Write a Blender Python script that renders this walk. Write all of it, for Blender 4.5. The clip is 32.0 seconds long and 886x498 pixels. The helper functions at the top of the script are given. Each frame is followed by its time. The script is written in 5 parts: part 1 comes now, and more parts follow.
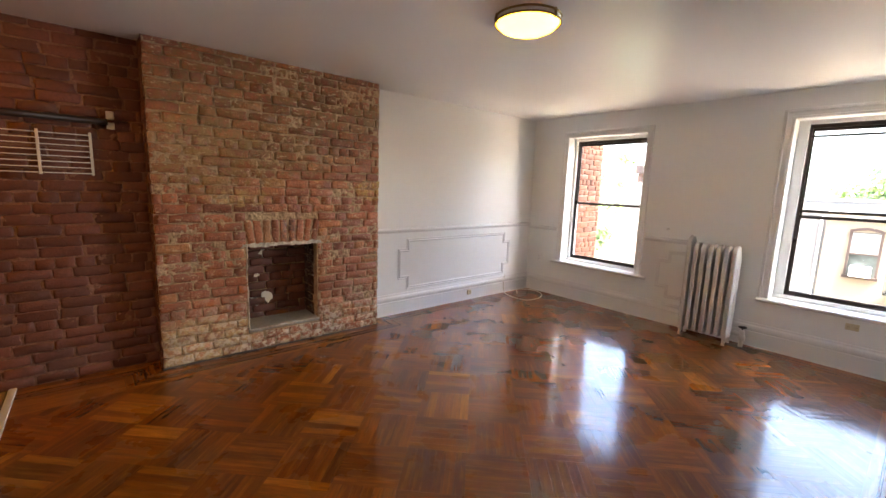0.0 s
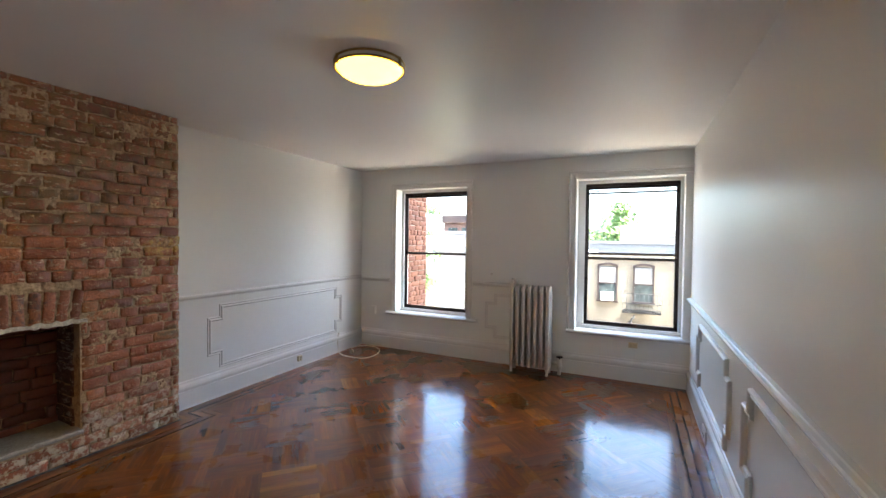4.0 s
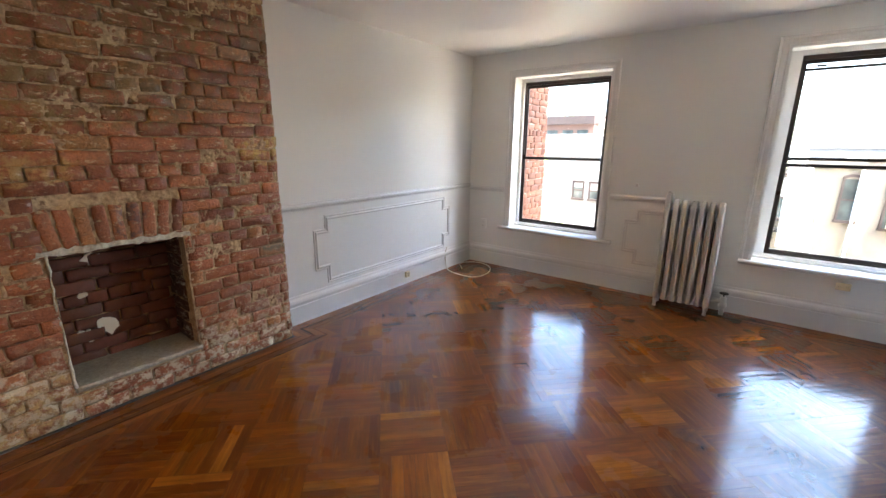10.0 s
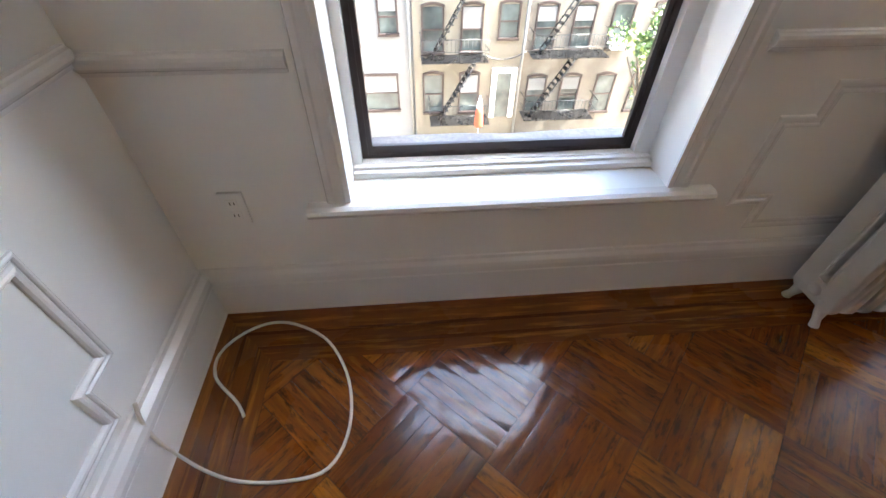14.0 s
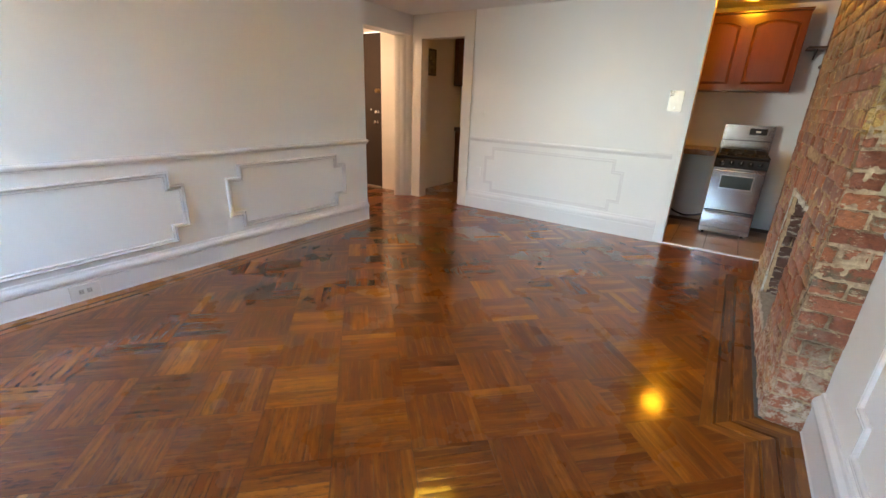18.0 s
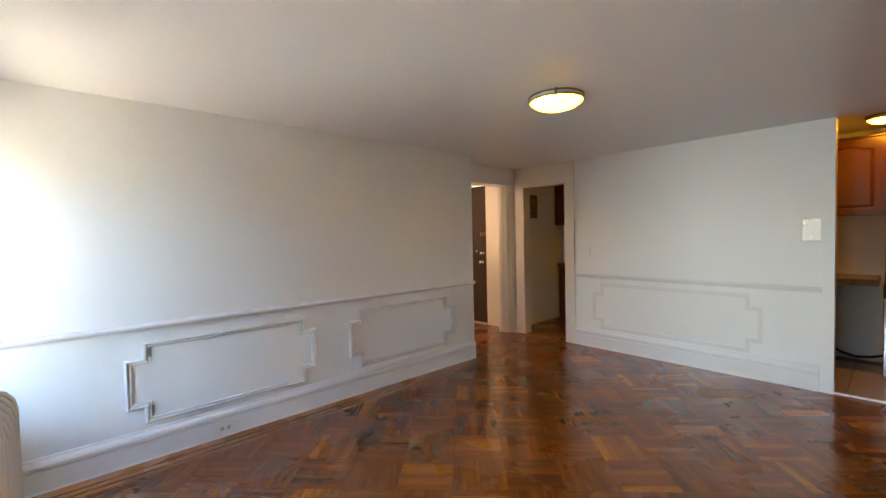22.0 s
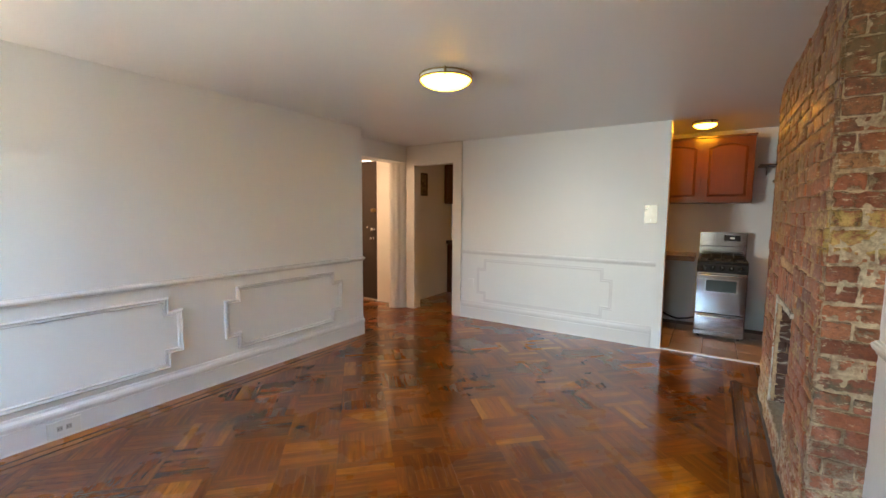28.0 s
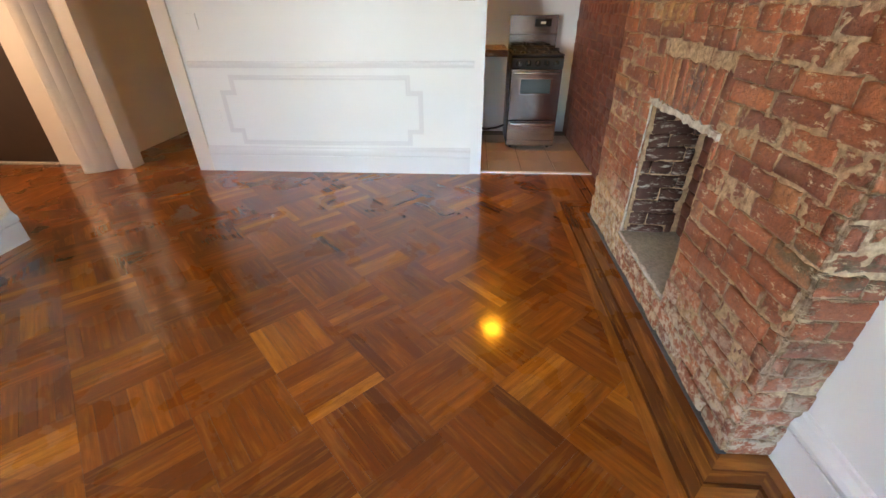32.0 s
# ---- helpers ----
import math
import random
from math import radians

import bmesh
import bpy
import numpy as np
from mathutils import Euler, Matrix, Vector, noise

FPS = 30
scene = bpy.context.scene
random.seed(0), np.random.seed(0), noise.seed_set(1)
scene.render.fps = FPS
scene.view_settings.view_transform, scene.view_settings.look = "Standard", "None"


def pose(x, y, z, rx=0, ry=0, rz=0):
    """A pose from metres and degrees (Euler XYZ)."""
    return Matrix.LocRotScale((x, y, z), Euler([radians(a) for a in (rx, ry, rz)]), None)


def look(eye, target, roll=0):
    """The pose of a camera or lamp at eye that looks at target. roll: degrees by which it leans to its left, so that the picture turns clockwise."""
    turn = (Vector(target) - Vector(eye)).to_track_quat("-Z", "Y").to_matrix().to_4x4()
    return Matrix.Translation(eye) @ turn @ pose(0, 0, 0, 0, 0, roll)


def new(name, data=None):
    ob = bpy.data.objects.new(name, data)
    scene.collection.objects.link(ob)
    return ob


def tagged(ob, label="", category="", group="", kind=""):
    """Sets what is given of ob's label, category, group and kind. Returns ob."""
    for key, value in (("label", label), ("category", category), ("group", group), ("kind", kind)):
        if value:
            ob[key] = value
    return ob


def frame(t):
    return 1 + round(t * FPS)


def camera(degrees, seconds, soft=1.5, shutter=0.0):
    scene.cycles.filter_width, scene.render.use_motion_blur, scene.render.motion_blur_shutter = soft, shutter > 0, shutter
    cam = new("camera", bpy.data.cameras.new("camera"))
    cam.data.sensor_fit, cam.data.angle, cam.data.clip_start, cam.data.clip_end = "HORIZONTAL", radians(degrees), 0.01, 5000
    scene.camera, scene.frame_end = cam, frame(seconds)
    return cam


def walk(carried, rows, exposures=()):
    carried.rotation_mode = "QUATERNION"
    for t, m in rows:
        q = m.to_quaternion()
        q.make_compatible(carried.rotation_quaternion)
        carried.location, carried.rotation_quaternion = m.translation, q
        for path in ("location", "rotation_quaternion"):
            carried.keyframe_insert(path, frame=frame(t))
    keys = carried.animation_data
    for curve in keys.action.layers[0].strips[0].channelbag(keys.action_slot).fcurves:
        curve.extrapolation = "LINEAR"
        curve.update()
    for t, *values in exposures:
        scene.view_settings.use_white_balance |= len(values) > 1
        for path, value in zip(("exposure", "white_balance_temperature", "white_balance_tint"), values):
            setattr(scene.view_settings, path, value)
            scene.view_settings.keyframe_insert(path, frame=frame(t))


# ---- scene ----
cam = camera(94.0, 32.0)
# seconds, eye x y z, yaw, pitch, roll
PATH = [
    (0, 0.419, 0.349, 1.434, -40.28, -8.71, 1.98),
    (0.5, 0.480, 0.475, 1.445, -48.13, -8.20, 1.57),
    (1, 0.526, 0.585, 1.451, -56.84, -7.92, 1.03),
    (1.5, 0.536, 0.663, 1.451, -64.97, -7.10, 0.92),
    (2, 0.528, 0.708, 1.449, -70.91, -5.18, 1.12),
    (2.5, 0.522, 0.717, 1.450, -73.85, -2.51, 0.97),
    (4.5, 0.515, 0.641, 1.450, -60.96, -3.77, 0.19),
    (5, 0.521, 0.629, 1.435, -58.51, -11.31, 1.00),
    (5.5, 0.531, 0.629, 1.404, -57.06, -18.99, 1.67),
    (6, 0.539, 0.640, 1.375, -55.72, -24.85, 1.94),
    (6.5, 0.540, 0.658, 1.361, -52.86, -26.74, 1.91),
    (7, 0.525, 0.681, 1.364, -48.11, -24.84, 1.62),
    (7.5, 0.495, 0.706, 1.383, -43.14, -21.35, 1.49),
    (8, 0.462, 0.738, 1.409, -40.25, -16.42, 1.71),
    (8.5, 0.455, 0.789, 1.432, -42.16, -11.84, 1.80),
    (9, 0.515, 0.874, 1.436, -45.89, -9.67, 1.43),
    (9.5, 0.685, 1.023, 1.408, -50.48, -9.66, 0.66),
    (10, 0.988, 1.280, 1.417, -52.69, -14.33, 0.39),
    (10.5, 1.335, 1.635, 1.288, -56.43, -27.22, 1.18),
    (11, 1.732, 1.907, 1.274, -58.39, -33.69, 1.16),
    (11.5, 2.147, 2.239, 1.290, -60.69, -35.88, 1.37),
    (12, 2.552, 2.604, 1.282, -64.41, -37.92, 1.71),
    (12.5, 2.989, 2.861, 1.306, -67.80, -40.01, 1.88),
    (13, 3.446, 3.161, 1.297, -73.67, -42.04, 1.63),
    (13.5, 3.837, 3.343, 1.281, -80.07, -42.71, 1.33),
    (15.5, 4.773, 3.334, 1.218, -173.85, -43.76, 4.18),
    (16, 4.796, 3.359, 1.247, -196.20, -39.31, 4.11),
    (16.5, 4.798, 3.440, 1.284, -213.15, -34.90, 3.93),
    (17, 4.770, 3.487, 1.309, -224.80, -29.96, 3.61),
    (17.5, 4.745, 3.513, 1.329, -231.91, -24.90, 2.91),
    (18, 4.728, 3.526, 1.348, -236.26, -19.83, 2.22),
    (18.5, 4.723, 3.540, 1.369, -239.03, -14.98, 1.59),
    (19, 4.714, 3.544, 1.390, -240.58, -10.45, 1.25),
    (19.5, 4.713, 3.543, 1.402, -241.05, -6.52, 0.68),
    (20, 4.715, 3.537, 1.413, -239.99, -3.69, 0.20),
    (20.5, 4.721, 3.527, 1.426, -237.14, -2.10, -0.29),
    (21, 4.734, 3.516, 1.439, -232.84, -1.65, -0.73),
    (21.5, 4.755, 3.508, 1.448, -227.47, -1.66, -1.07),
    (22, 4.789, 3.505, 1.450, -222.02, -1.98, -1.29),
    (22.5, 4.821, 3.506, 1.446, -217.30, -2.72, -0.85),
    (23, 4.845, 3.509, 1.438, -213.70, -4.26, -0.80),
    (23.5, 4.861, 3.512, 1.428, -212.56, -8.09, -0.40),
    (24, 4.865, 3.515, 1.416, -214.01, -12.85, -0.09),
    (24.5, 4.856, 3.514, 1.404, -218.50, -16.52, 0.62),
    (25, 4.832, 3.508, 1.394, -225.14, -17.43, 1.23),
    (25.5, 4.806, 3.507, 1.389, -231.62, -16.36, 1.47),
    (26, 4.782, 3.507, 1.388, -237.07, -13.66, 1.36),
    (26.5, 4.770, 3.511, 1.393, -240.20, -10.04, 0.85),
    (28.5, 4.780, 3.532, 1.443, -236.10, -4.90, 0.38),
    (29, 4.779, 3.527, 1.444, -235.56, -8.42, 0.49),
    (29.5, 4.770, 3.518, 1.435, -236.98, -12.74, 0.26),
    (30, 4.736, 3.494, 1.416, -240.28, -17.37, -0.09),
    (30.5, 4.522, 3.421, 1.379, -245.31, -21.94, -0.50),
    (31, 4.217, 3.314, 1.346, -252.00, -25.35, -0.62),
    (31.5, 3.868, 3.151, 1.315, -258.88, -28.33, -0.53),
    (32, 3.482, 3.040, 1.305, -265.96, -30.68, -0.48),
]


def eye_pose(x, y, z, yaw, pitch, roll):
    return Matrix.Translation((x, y, z)) @ Matrix.Rotation(radians(yaw), 4, "Z") @ Matrix.Rotation(radians(90 + pitch), 4, "X") @ Matrix.Rotation(radians(roll), 4, "Z")


walk(cam, [(r[0], eye_pose(*r[1:])) for r in PATH], [(0.0, 5.9, 6620, 9), (1.0, 5.55, 6020, 5), (2.0, 5.3, 5920, 3), (5.0, 5.4, 5920, 3), (6.0, 5.82, 6420, 6), (8.0, 6.0, 6720, 9), (9.0, 5.85, 6520, 6), (10.0, 5.72, 6020, 4), (11.0, 6.07, 5770, 4), (12.0, 5.92, 5920, 3), (13.0, 5.64, 5820, 4), (14.5, 5.37, 6020, 4), (16.0, 5.7, 6880, 8), (17.0, 6.3, 6380, 3), (19.0, 6.1, 6130, 2), (21.0, 6.05, 6080, 2), (23.0, 5.48, 6230, 3), (24.0, 5.8, 6330, 3), (25.0, 6.0, 6380, 3), (26.0, 6.15, 6230, 2), (28.5, 6.05, 6180, 1), (30.0, 6.2, 6030, 2), (32.0, 6.5, 5930, 3)])

# ---- light ----
world = bpy.data.worlds.new("sky")
scene.world = world
world.use_nodes = True
wn = world.node_tree.nodes
sky = wn.new("ShaderNodeTexSky")
sky.sky_type, sky.sun_disc = "NISHITA", False
sky.sun_elevation, sky.sun_rotation = radians(56.9), radians(189.5)
sky.air_density, sky.dust_density = 1.0, 5.0
wn["Background"].inputs[1].default_value = 0.060
world.node_tree.links.new(sky.outputs[0], wn["Background"].inputs[0])
sun = new("sun", bpy.data.lights.new("sun", "SUN"))
sun.data.energy, sun.data.angle, sun.data.color = 1.4, radians(0.5), (1.0, 0.95, 0.87)
sun.matrix_world = look((-1.5, -9, 14), (0, 0, 0))

# lamp added in the south window: low sky fill for the room's far end
sky_fill = new("window_sky_fill", bpy.data.lights.new("window_sky_fill", "AREA"))
sky_fill.data.shape, sky_fill.data.size, sky_fill.data.size_y = "RECTANGLE", 0.8, 1.45
sky_fill.data.energy, sky_fill.data.color, sky_fill.data.spread = 0.17, (0.94, 0.97, 0.97), radians(60)
sky_fill.matrix_world = look((5.29, 0.76, 1.3), (0.0, 3.3, 0.95))

# ---- sizes ----
XW, YL, YR, XB = 5.205, 4.085, 0.16, -0.035   # room faces: window wall, white wall, panelled wall, kitchen partition
H = 2.365
YC, XC0, XC1 = 3.912, 0.73, 2.575            # chimney breast
YA = 4.115                                   # recessed brick wall
XK, HK = -1.5, 2.45                          # kitchen rear wall and ceiling
W1 = (2.53, 3.53, 0.49, 2.10)
W2 = (0.225, 1.25, 0.49, 2.12)


# ---- mesh helpers ----
def box(bm, x0, x1, y0, y1, z0, z1):
    vs = [bm.verts.new(c) for c in ((x0, y0, z0), (x1, y0, z0), (x1, y1, z0), (x0, y1, z0), (x0, y0, z1), (x1, y0, z1), (x1, y1, z1), (x0, y1, z1))]
    fs = [bm.faces.new([vs[i] for i in q]) for q in ((3, 2, 1, 0), (4, 5, 6, 7), (0, 1, 5, 4), (1, 2, 6, 5), (2, 3, 7, 6), (3, 0, 4, 7))]
    return vs, fs


def boxes(*rows):
    bm = bmesh.new()
    for r in rows:
        box(bm, *r)
    return bm


def bevelled(bm, width, segments=2):
    bmesh.ops.bevel(bm, geom=list(bm.edges), offset=width, segments=segments, profile=0.6, affect="EDGES", clamp_overlap=True)
    return bm


def bbox(x0, x1, y0, y1, z0, z1, width=0.004, segments=2):
    bm = bmesh.new()
    box(bm, x0, x1, y0, y1, z0, z1)
    return bevelled(bm, width, segments)


def ring_loft(bm, rings, cap=True, smooth=True):
    rows = [[bm.verts.new(p) for p in r] for r in rings]
    n = len(rows[0])
    for a, b in zip(rows, rows[1:]):
        for i in range(n):
            f = bm.faces.new((a[i], a[(i + 1) % n], b[(i + 1) % n], b[i]))
            f.smooth = smooth
    if cap:
        bm.faces.new(rows[0][::-1])
        bm.faces.new(rows[-1])
    return rows


def tube(bm, points, r, n=10, cap=True):
    pts = [Vector(p) for p in points]
    rings, side = [], None
    for i, p in enumerate(pts):
        d = (pts[min(i + 1, len(pts) - 1)] - pts[max(i - 1, 0)]).normalized()
        if side is None:
            side = d.orthogonal().normalized()
        side = (side - d * side.dot(d)).normalized()
        up = d.cross(side)
        rr = r[i] if isinstance(r, (list, tuple)) else r
        rings.append([p + rr * (math.cos(2 * math.pi * k / n) * side + math.sin(2 * math.pi * k / n) * up) for k in range(n)])
    ring_loft(bm, rings, cap)
    return bm


def lathe(bm, profile, centre=(0, 0, 0), n=32, axis="Z"):
    rings = []
    for r, h in profile:
        ring = []
        for k in range(n):
            a = 2 * math.pi * k / n
            c, s = r * math.cos(a), r * math.sin(a)
            p = {"Z": (c, s, h), "X": (h, c, s), "Y": (c, h, -s)}[axis]
            ring.append(Vector(p) + Vector(centre))
        rings.append(ring)
    ring_loft(bm, rings, cap=True)
    return bm


def prism(bm, outline, depth_vec):
    """Extrudes a flat outline by a vector."""
    d = Vector(depth_vec)
    a = [bm.verts.new(p) for p in outline]
    b = [bm.verts.new(Vector(p) + d) for p in outline]
    n = len(a)
    bm.faces.new(a[::-1])
    bm.faces.new(b)
    for i in range(n):
        bm.faces.new((a[i], a[(i + 1) % n], b[(i + 1) % n], b[i]))
    return bm


def moulding(bm, path, normal, profile, closed=False):
    """Sweeps a profile of (across, out) along a mitred path on a wall with that normal."""
    nrm = Vector(normal)
    pts = [Vector(p) for p in path]
    n = len(pts)
    rings = []
    for i in range(n):
        a = (pts[i] - pts[i - 1]).normalized() if (closed or i) else None
        b = (pts[(i + 1) % n] - pts[i]).normalized() if (closed or i < n - 1) else None
        a, b = a or b, b or a
        sa, sb = nrm.cross(a), nrm.cross(b)
        m = (sa + sb)
        m = m / max(0.2, m.dot(sa))
        rings.append([pts[i] + m * u + nrm * o for u, o in profile])
    k = len(profile)
    rows = [[bm.verts.new(p) for p in r] for r in rings]
    pairs = list(zip(rows, rows[1:])) + ([(rows[-1], rows[0])] if closed else [])
    for a, b in pairs:
        for i in range(k):
            bm.faces.new((a[i], a[(i + 1) % k], b[(i + 1) % k], b[i]))
    if not closed:
        bm.faces.new(rows[0][::-1])
        bm.faces.new(rows[-1])
    bmesh.ops.recalc_face_normals(bm, faces=list(bm.faces))
    return bm


def link_mesh(name, bm, mat):
    me = bpy.data.meshes.new(name)
    bmesh.ops.recalc_face_normals(bm, faces=list(bm.faces))
    bm.to_mesh(me)
    bm.free()
    if mat:
        me.materials.append(mat)
    return me


def part(name, bm, mat, parent=None, label="", category="", kind="", group=""):
    ob = new(name, link_mesh(name, bm, mat))
    ob.parent = parent
    return tagged(ob, label, category, group, kind)


def empty(name, at, label, category, kind="", group=""):
    ob = new(name)
    ob.empty_display_size = 0.1
    ob.location = at
    return tagged(ob, label, category, group, kind)


def piece(name, me, parent, m):
    ob = new(name, me)
    ob.parent = parent
    ob.matrix_basis = m
    return ob


def structure(name, bm, mat, label="", category=""):
    return part(name, bm, mat, None, label, category or name.split("_")[0], "structure")


# ---- materials ----
class Mat:
    """A small node-graph writer."""

    def __init__(self, name):
        self.m = bpy.data.materials.new(name)
        self.m.use_nodes = True
        self.t = self.m.node_tree
        self.b = self.t.nodes["Principled BSDF"]

    def node(self, kind, **inputs):
        n = self.t.nodes.new("ShaderNode" + kind)
        for k, v in inputs.items():
            key = k.replace("_", " ")
            if isinstance(v, bpy.types.NodeSocket):
                self.t.links.new(v, n.inputs[key])
            else:
                n.inputs[key].default_value = v
        return n

    def pos(self):
        return self.t.nodes.new("ShaderNodeNewGeometry").outputs["Position"]

    def noise(self, scale, vector=None, detail=4.0, rough=0.55, stretch=None):
        v = vector or self.pos()
        if stretch:
            v = self.node("Mapping", Vector=v, Scale=stretch).outputs[0]
        return self.node("TexNoise", Vector=v, Scale=scale, Detail=detail, Roughness=rough).outputs["Fac"]

    def ramp(self, fac, stops, interp="LINEAR"):
        n = self.t.nodes.new("ShaderNodeValToRGB")
        n.color_ramp.interpolation = interp
        while len(n.color_ramp.elements) < len(stops):
            n.color_ramp.elements.new(0.5)
        for e, (p, c) in zip(n.color_ramp.elements, stops):
            e.position = p
            e.color = (c, c, c, 1) if isinstance(c, (int, float)) else (*c, 1)
        self.t.links.new(fac, n.inputs[0])
        return n.outputs[0]

    def mix(self, fac, a, b, mode="MIX"):
        n = self.t.nodes.new("ShaderNodeMix")
        n.data_type, n.blend_type = "RGBA", mode
        for sock, v in ((n.inputs[0], fac), (n.inputs[6], a), (n.inputs[7], b)):
            if isinstance(v, bpy.types.NodeSocket):
                self.t.links.new(v, sock)
            elif isinstance(v, (int, float)):
                sock.default_value = v if sock is n.inputs[0] else (v, v, v, 1)
            else:
                sock.default_value = (*v, 1)
        return n.outputs[2]

    def math(self, op, a, b=0.0):
        n = self.t.nodes.new("ShaderNodeMath")
        n.operation = op
        for sock, v in ((n.inputs[0], a), (n.inputs[1], b)):
            if isinstance(v, bpy.types.NodeSocket):
                self.t.links.new(v, sock)
            else:
                sock.default_value = v
        return n.outputs[0]

    def put(self, **inputs):
        for k, v in inputs.items():
            s = self.b.inputs[k.replace("_", " ")]
            if isinstance(v, bpy.types.NodeSocket):
                self.t.links.new(v, s)
            else:
                s.default_value = (*v, 1) if isinstance(v, tuple) and len(v) == 3 else v
        return self

    def bump(self, height, strength=0.3, distance=0.01):
        n = self.node("Bump", Height=height, Strength=strength, Distance=distance)
        self.t.links.new(n.outputs[0], self.b.inputs["Normal"])
        return self

    def random(self, islands=False):
        if islands:
            return self.t.nodes.new("ShaderNodeNewGeometry").outputs["Random Per Island"]
        return self.t.nodes.new("ShaderNodeObjectInfo").outputs["Random"]


def paint(name, colour, rough=0.45, dirt=0.06, bump=0.12, spec=0.5):
    m = Mat(name)
    a = m.noise(1.3, detail=5)
    b = m.noise(34.0, detail=3)
    dark = tuple(c * (1 - dirt * 2) for c in colour)
    c = m.mix(a, colour, dark)
    c = m.mix(m.math("MULTIPLY", m.noise(9.0), 0.6), c, tuple(x * (1 - dirt) for x in colour))
    m.put(Base_Color=c, Roughness=m.math("ADD", m.math("MULTIPLY", a, 0.12), rough - 0.06), Specular_IOR_Level=spec)
    m.bump(m.math("ADD", m.math("MULTIPLY", b, 0.4), m.noise(5.0, detail=2)), bump, 0.004)
    return m.m


def plain(name, colour, rough=0.5, metal=0.0, grain=30.0, vary=0.15, bump=0.1):
    m = Mat(name)
    a = m.noise(grain)
    big = m.noise(grain / 9)
    c = m.mix(a, tuple(x * (1 - vary) for x in colour), tuple(min(1, x * (1 + vary)) for x in colour))
    c = m.mix(m.math("MULTIPLY", big, vary * 2), c, tuple(x * 0.7 for x in colour))
    m.put(Base_Color=c, Roughness=m.ramp(big, ((0.3, max(0.02, rough - 0.08)), (0.7, min(1, rough + 0.1)))), Metallic=metal)
    m.bump(a, bump, 0.002)
    return m.m


wall_paint = paint("white_wall_paint", (0.85, 0.86, 0.84), 0.38, 0.012, 0.08, 0.5)
ceiling_paint = paint("white_ceiling_paint", (0.85, 0.85, 0.84), 0.38, 0.015, 0.12, 0.45)
trim_paint = paint("glossy_white_trim_paint", (0.82, 0.82, 0.81), 0.25, 0.03, 0.1)
kitchen_paint = paint("grey_white_kitchen_paint", (0.84, 0.85, 0.83), 0.5, 0.05, 0.15)
cream_paint = paint("old_cream_paint", (0.80, 0.76, 0.68), 0.4, 0.05, 0.2)
radiator_paint = paint("thick_white_radiator_paint", (0.74, 0.73, 0.70), 0.35, 0.08, 0.35)
sash_paint = plain("dark_brown_sash_paint", (0.035, 0.022, 0.02), 0.35)
door_paint = plain("dark_brown_door_paint", (0.045, 0.028, 0.02), 0.35, vary=0.2)
black_metal = plain("black_enamel", (0.012, 0.012, 0.013), 0.3)
chrome = plain("chrome", (0.7, 0.7, 0.7), 0.15, 1.0)
brass = plain("dull_bronze", (0.32, 0.22, 0.10), 0.35, 1.0)
plastic = plain("ivory_plastic", (0.62, 0.54, 0.36), 0.4, vary=0.05)
white_plastic = plain("white_plastic", (0.75, 0.74, 0.70), 0.35, vary=0.04)
slot_black = plain("dark_slot", (0.01, 0.01, 0.01), 0.7)
cable_white = plain("white_cable", (0.72, 0.68, 0.60), 0.4, vary=0.1)


def steel():
    m = Mat("brushed_stainless_steel")
    g = m.noise(40.0, stretch=(1.0, 0.05, 8.0), detail=3)
    m.put(Base_Color=m.ramp(g, ((0.3, 0.40), (0.7, 0.50))), Metallic=1.0, Roughness=m.ramp(g, ((0.3, 0.12), (0.7, 0.18))))
    return m.m


steel_mat = steel()


STAINS = ((3.24, 0.90, 0.19), (3.14, 1.345, 0.11))


